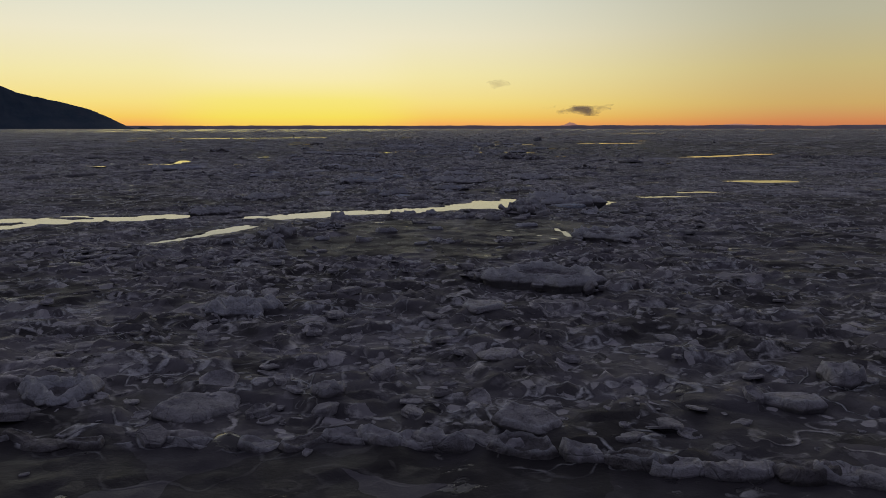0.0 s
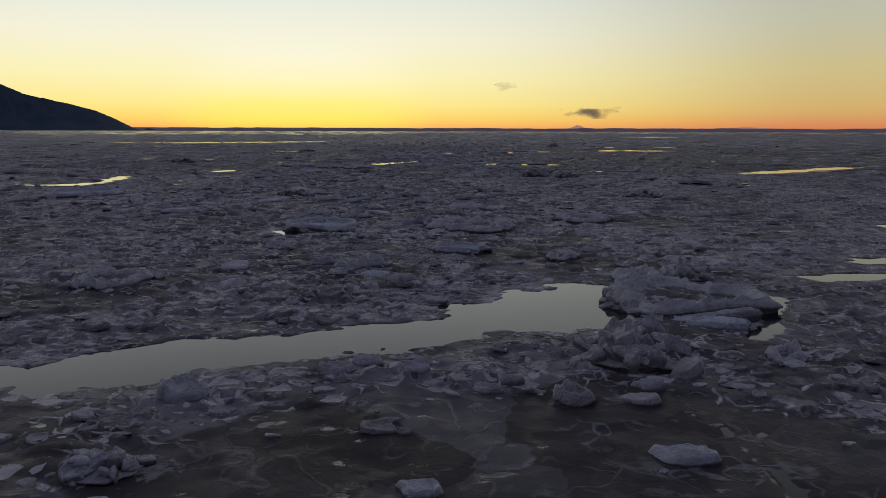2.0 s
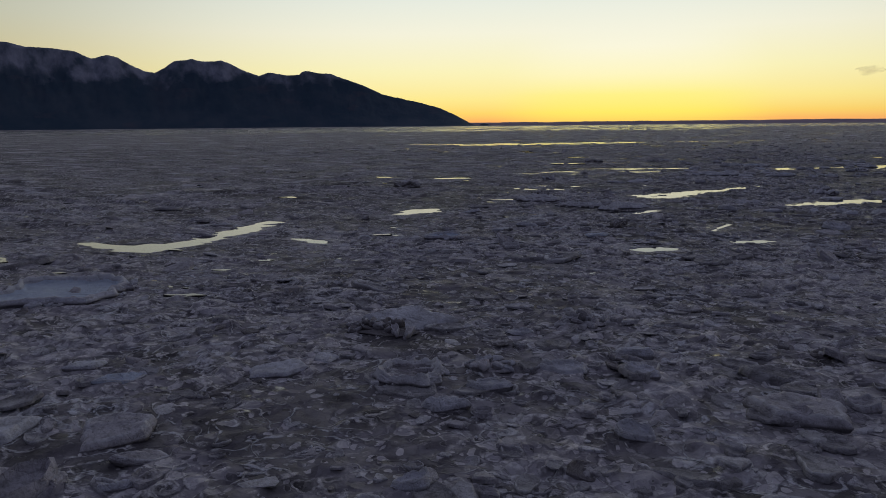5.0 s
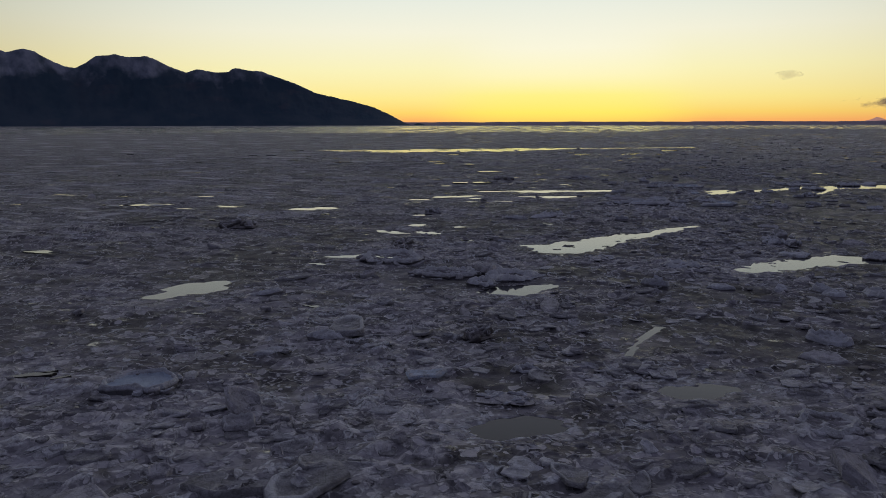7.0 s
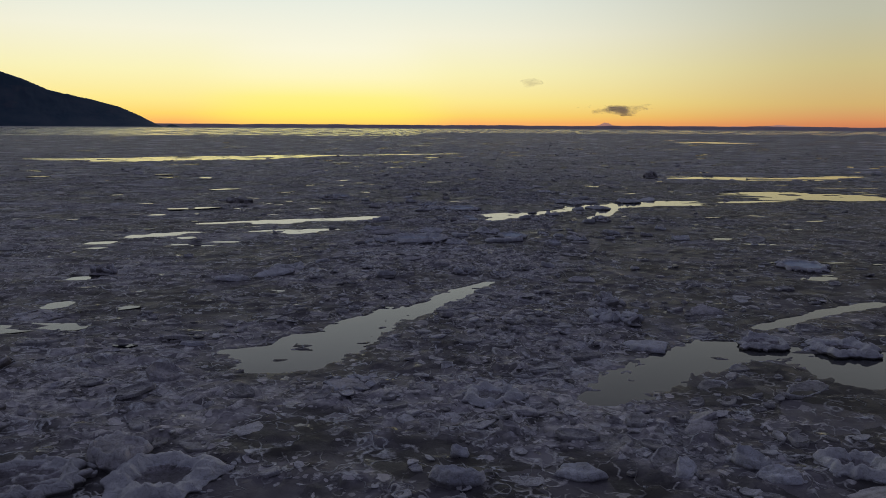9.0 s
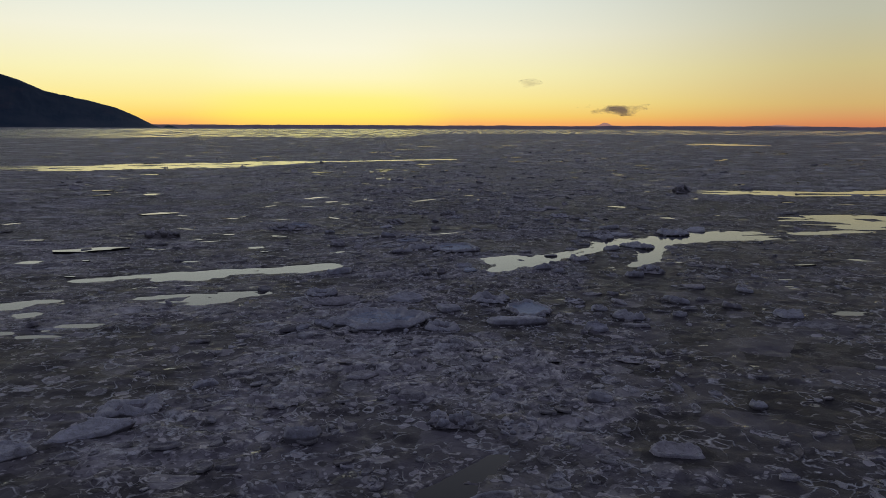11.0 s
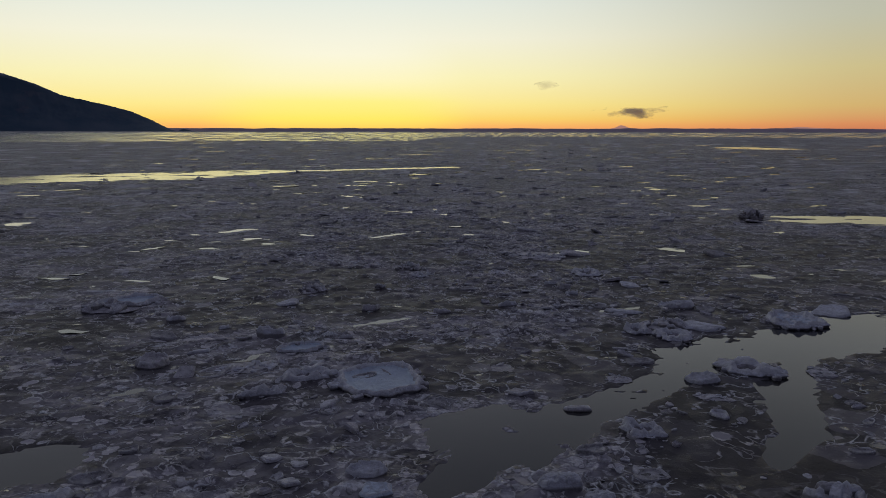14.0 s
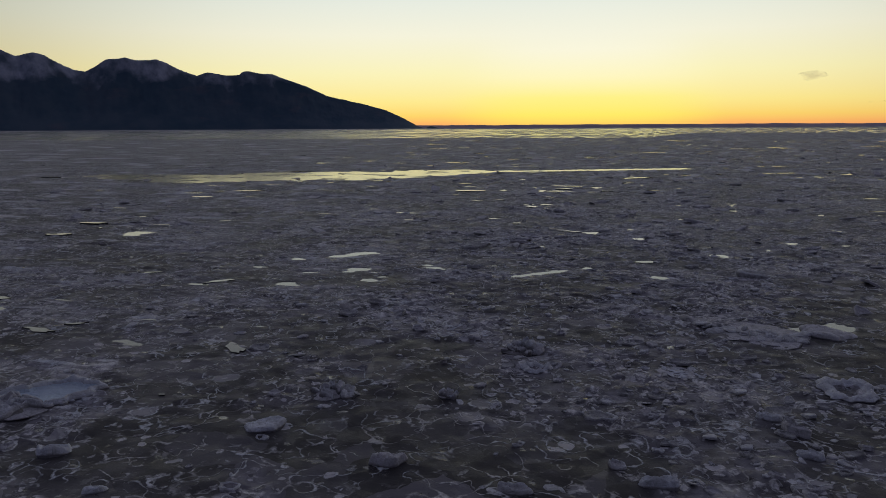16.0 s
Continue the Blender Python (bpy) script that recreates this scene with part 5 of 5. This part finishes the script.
def ridge():
    """A kerb of pushed-up ice along the edge of the young slush under the start."""
    rnd = random.Random(77)
    base = tagged(new("pressure_ridge"), "long frosted kerb of pushed-up ice blocks", "ice ridge")
    line = [(-5.5, 11.4), (-3.2, 11.3), (0.2, 11.2), (1.3, 11.45), (2.6, 11.35), (3.7, 11.0), (5.6, 10.6), (8.5, 10.3)]
    for (ax, ay), (bx, by) in zip(line, line[1:]):
        n = max(2, int(math.hypot(bx - ax, by - ay) / 0.42))
        for i in range(n):
            t = (i + rnd.uniform(0.2, 0.8)) / n
            x, y = ax + (bx - ax) * t, ay + (by - ay) * t + rnd.uniform(-0.06, 0.08)
            big = 1.35 if x > 1.2 else 0.9
            ob = lump_mesh("ridge_block", rnd.uniform(0.5, 0.95), rnd.uniform(0.22, 0.36) * big, rnd.uniform(0.13, 0.2) * big, 900 + i + int(ax * 10),
                           GREY if rnd.random() < 0.7 else DARK_ICE, rnd.uniform(0.4, 0.9), 0.25)
            ob.matrix_basis = pose(x, y, 0.0, rnd.uniform(-10, 6), rnd.uniform(-8, 8), math.degrees(math.atan2(by - ay, bx - ax)) + rnd.uniform(-16, 16))
            part("ridge_block", ob, base)


ridge()


# ---- loose plates frozen into the sheet: the nearest as pieces of it, the rest joined ----
def plate_shapes(count):
    out = []
    rnd = random.Random(5)
    for _ in range(count):
        n = rnd.choice((5, 6, 7))
        a = sorted(2 * math.pi * (i + rnd.uniform(-0.32, 0.32)) / n for i in range(n))
        r = [rnd.uniform(0.72, 1.12) for _ in range(n)]
        v, f = [], []
        for s, z in ((1.0, -0.5), (1.03, 0.55), (0.84, 1.0)):
            v += [(math.cos(t) * q * s, math.sin(t) * q * s, z + (rnd.uniform(-0.15, 0.15) if z > 0.9 else 0)) for t, q in zip(a, r)]
        v.append((rnd.uniform(-0.2, 0.2), rnd.uniform(-0.2, 0.2), rnd.uniform(0.75, 1.15)))
        for k in (0, 1):
            for i in range(n):
                j = (i + 1) % n
                f += [(k * n + i, k * n + j, (k + 1) * n + j), (k * n + i, (k + 1) * n + j, (k + 1) * n + i)]
        f += [(2 * n + i, 2 * n + (i + 1) % n, 3 * n) for i in range(n)]
        out.append((np.array(v), np.array(f)))
    # small pancakes with a raised rim
    for _ in range(count // 2):
        n = rnd.choice((7, 8))
        a = [2 * math.pi * (i + rnd.uniform(-0.25, 0.25)) / n for i in range(n)]
        r = [rnd.uniform(0.78, 1.12) for _ in range(n)]
        v, f = [], []
        for s, z in ((1.0, -0.5), (1.02, 0.7), (0.84, 1.1), (0.66, 0.3)):
            v += [(math.cos(t) * q * s, math.sin(t) * q * s, z + (rnd.uniform(-0.3, 0.25) if z > 1 else 0)) for t, q in zip(a, r)]
        v.append((0.0, 0.0, 0.2))
        for k in (0, 1, 2):
            for i in range(n):
                j = (i + 1) % n
                f += [(k * n + i, k * n + j, (k + 1) * n + j), (k * n + i, (k + 1) * n + j, (k + 1) * n + i)]
        f += [(3 * n + i, 3 * n + (i + 1) % n, 4 * n) for i in range(n)]
        out.append((np.array(v), np.array(f)))
    return out


SHAPES = plate_shapes(14)


def scatter(seed, n, y0, y1, half):
    """Places for loose plates: crowded where the sheet is broken, none on open water."""
    g = np.random.default_rng(seed)
    y = y0 + (y1 - y0) * g.uniform(0, 1, n) ** (1.7 if y1 > 300 else 1.0)
    c = np.interp(y, [0, 45, 58, 84, 105, 180, 200, 240], [1, 0.5, -6, -6, -1, 2, -5, -5])
    x = c + g.normal(0, 1, n) * half * (0.25 + y / 220.0 if y1 > 300 else 1.0)
    crowd = fbm(x / 9.0, y / 7.0, 9, 4) + 0.8 * fbm(x / 1.6, y / 1.6, 131, 3)
    keep = crowd + g.uniform(-0.25, 0.25, n) > -0.02
    for ex, ey, er in EVEN:
        keep &= ~((np.hypot(x - ex, y - ey) < er) & (g.uniform(0, 1, n) < 0.85))
    x, y = x[keep], y[keep]
    z, frost, water, dense = ice_height(x, y)
    dry = water < (-0.45 if y1 < 300 else -0.75)
    return x[dry], y[dry], z[dry], g


def brash(seed, n, y0, y1, half, small, large, mat, label, steep=1.0):
    x, y, z, g = scatter(seed, n, y0, y1, half)
    size = small * (large / small) ** (g.uniform(0, 1, len(x)) ** 2.2)
    V, Fc, k = [], [], 0
    for i in range(len(x)):
        v, f = SHAPES[int(g.integers(len(SHAPES)))]
        s, a = size[i], g.uniform(0, 6.28)
        tall = s * g.uniform(0.10, 0.26) * (1.0 if large < 0.5 else 0.75) * steep
        tx, ty = g.normal(0, 0.13 * steep, 2)
        q = v * np.array([s, s * g.uniform(0.45, 0.9), tall])
        q[:, 2] += q[:, 0] * tx + q[:, 1] * ty
        ca, sa = math.cos(a), math.sin(a)
        V.append(np.stack([q[:, 0] * ca - q[:, 1] * sa + x[i], q[:, 0] * sa + q[:, 1] * ca + y[i], q[:, 2] + z[i]], -1))
        Fc.append(f + k)
        k += len(v)
    ob = mesh_object("ice_fragments", np.concatenate(V), np.concatenate(Fc), mat, False)
    return tagged(ob, label, "ice fragments", kind="stuff")


brash(11, 4200, 23, 60, 6.0, 0.06, 0.30, CRUST, "small frosted ice fragments frozen into the slush")
brash(16, 2200, 9.5, 27, 6.0, 0.06, 0.28, GREY, "small dark ice fragments jumbled in young slush")
brash(12, 7000, 55, 235, 9.5, 0.08, 0.42, CRUST, "small frosted ice fragments scattered over the slush")
brash(13, 4500, 9.5, 235, 8.0, 0.06, 0.34, GREY, "small grey silty ice fragments in the slush")
brash(14, 4200, 225, 700, 38.0, 0.25, 1.2, GREY, "scattered grey ice fragments on the far sheet")
# the shaded sides of these lumps are given as a dark colour
brash(15, 1500, 60, 700, 36.0, 0.12, 0.5, DARK_ICE, "scattered ice lumps on the far sheet, coloured dark as in shade")
brash(17, 900, 58, 420, 26.0, 0.30, 0.85, GREY, "broken slabs pushed up on edge", 1.9)
brash(18, 900, 52, 135, 9.0, 0.22, 0.62, CRUST, "flat angular plates of pale ice lying loose", 0.55)


def pancakes(seed, n, y0, y1, half, small, large, label):
    """Small old pancakes: a sunken floor in a broken raised lip, each lying a little askew."""
    x, y, z, g = scatter(seed, n, y0, y1, half)
    n, m = len(x), 13
    R = small * (large / small) ** (g.uniform(0, 1, n) ** 1.8)
    A = np.linspace(0, 2 * np.pi, m, endpoint=False)[None, :] + g.uniform(-0.13, 0.13, (n, m))
    p1, p2 = g.uniform(0, 6.28, (n, 1)), g.uniform(0, 6.28, (n, 1))
    wav = 1 + 0.16 * np.sin(2 * A + p1) + 0.10 * np.sin(3 * A + p2) + g.normal(0, 0.06, (n, m))
    flat, turn = g.uniform(0.5, 0.95, (n, 1)), g.uniform(0, 3.14, (n, 1))
    lip = np.clip(g.uniform(0.0, 0.8, (n, 1)) + 0.6 * np.sin(A + p2) + g.normal(0, 0.3, (n, m)), 0.0, 1.5)
    thick = (0.030 + 0.07 * R * g.uniform(0.5, 1.2, n))[:, None]
    thin, bright = g.uniform(0.10, 0.26, (n, 1)), g.uniform(0.2, 1.3, (n, 1))
    tx, ty = g.normal(0, 0.07, (n, 1)), g.normal(0, 0.07, (n, 1))
    rings = [(1.04, -0.9, 0.0, 0.1), (1.03, 0.35, 0.1, 0.2), (1.0 - 0.25 * thin, 0.55, 0.9, 0.62), (1.0 - 0.75 * thin, 0.5, 0.7, 0.5), (1.0 - 1.3 * thin, 0.3, 0.0, 0.0), (0.3, 0.25, 0.0, 0.0)]
    V, frost = [], []
    for r, base, up, white in rings:
        lx, ly = np.cos(A) * R[:, None] * wav * r, np.sin(A) * R[:, None] * wav * flat * r
        px, py = lx * np.cos(turn) - ly * np.sin(turn), lx * np.sin(turn) + ly * np.cos(turn)
        pz = z[:, None] + thick * (base + up * lip) + px * tx + py * ty + g.normal(0, 0.05, (n, m)) * thick
        V.append(np.stack([px + x[:, None], py + y[:, None], pz], -1))
        frost.append(white * np.clip(lip, 0, 1) * bright)
    V, frost = np.stack(V, 1), np.stack(frost, 1)
    i = np.arange(n * len(rings) * m).reshape(n, len(rings), m)
    j = np.roll(i, -1, 2)
    sides = np.stack([i[:, :-1], j[:, :-1], j[:, 1:], i[:, 1:]], -1).reshape(-1, 4)
    c = i[:, -1]
    caps = np.concatenate([np.stack([c[:, 0], c[:, q], c[:, q + 1], c[:, q + 2]], -1) for q in range(1, m - 2, 2)])
    ob = mesh_object("pancake_ice", V.reshape(-1, 3), np.concatenate([sides, caps]), PANCAKE, True, frost)
    return tagged(ob, label, "pancake ice", kind="stuff")


pancakes(31, 700, 24, 62, 7.0, 0.13, 0.50, "small frosted pancakes frozen into the slush")
pancakes(32, 2000, 58, 132, 10.0, 0.16, 0.62, "frosted pancakes with raised lips crowded in the slush")
pancakes(33, 1900, 128, 240, 10.0, 0.16, 0.60, "small ring-lipped pancakes strewn over the slush")
pancakes(34, 1500, 60, 620, 34.0, 0.3, 1.3, "pancakes on the far sheet")


def puddles(seed, n, label):
    """Small open holes in the ice, brim-full of still water."""
    g = np.random.default_rng(seed)
    far = 55 + 620 * g.uniform(0, 1, n) ** 1.5
    x = np.interp(far, [0, 105, 240], [-4, -1, -5]) + g.normal(0, 1, n) * far * 0.30
    keep = fbm(x / 30.0, far / 22.0, 301, 3) + g.uniform(-0.12, 0.12, n) > 0.02
    x, y = x[keep], far[keep]
    z, _, water, _ = ice_height(x, y)
    dry = (water < -0.8) & ((np.abs(x) > 16) | (y > 205)) & (y > 75)
    x, y, z = x[dry], y[dry], z[dry]
    n, m = len(x), 12
    R = (0.02 + 0.0012 * y) * np.exp(g.normal(0, 0.55, n))
    A = np.linspace(0, 2 * np.pi, m, endpoint=False)[None, :] + g.uniform(-0.2, 0.2, (n, m))
    wav = np.clip(1 + g.normal(0, 0.3, (n, m)), 0.35, 1.8)
    lx, ly = np.cos(A) * R[:, None] * wav * g.uniform(1.2, 3.6, (n, 1)), np.sin(A) * R[:, None] * wav
    turn = g.normal(0.25, 0.35, (n, 1))
    px, py = x[:, None] + lx * np.cos(turn) - ly * np.sin(turn), y[:, None] + lx * np.sin(turn) + ly * np.cos(turn)
    top = ice_height(px.ravel(), py.ravel())[0].reshape(n, m)
    level = np.maximum(np.median(top, 1), z)[:, None] + 0.025
    V = np.stack([np.stack([px, py, np.broadcast_to(level, px.shape)], -1), np.stack([px, py, np.broadcast_to(level - 0.25, px.shape)], -1)], 1)
    i = np.arange(n * 2 * m).reshape(n, 2, m)
    j = np.roll(i, -1, 2)
    sides = np.stack([i[:, 1], j[:, 1], j[:, 0], i[:, 0]], -1).reshape(-1, 4)
    c = i[:, 0]
    caps = np.concatenate([np.stack([c[:, 0], c[:, q], c[:, q + 1], c[:, q + 2]], -1) for q in range(1, m - 2, 2)])
    ob = mesh_object("puddles", V.reshape(-1, 3), np.concatenate([sides, caps]), WATER, False)
    return tagged(ob, label, "puddles", kind="stuff")


puddles(41, 2600, "small pools of still water shining on the ice")


def plates():
    meshes = []
    for v, f in SHAPES:
        ob = mesh_object("ice_plate", v, f, GREY, False)
        meshes.append(ob.data)
        bpy.data.objects.remove(ob)
    x, y, z, g = scatter(21, 1500, 10, 215, 5.5)
    for i in range(min(300, len(x))):
        ob = new("ice_plate", meshes[int(g.integers(len(meshes)))])
        s = g.uniform(0.14, 0.34)
        m = pose(x[i], y[i], z[i] + 0.01, g.normal(0, 7), g.normal(0, 7), g.uniform(0, 360))
        ob.parent = ground
        ob.matrix_basis = m @ Matrix.Diagonal((s, s * g.uniform(0.5, 0.95), s * g.uniform(0.2, 0.4), 1))


plates()
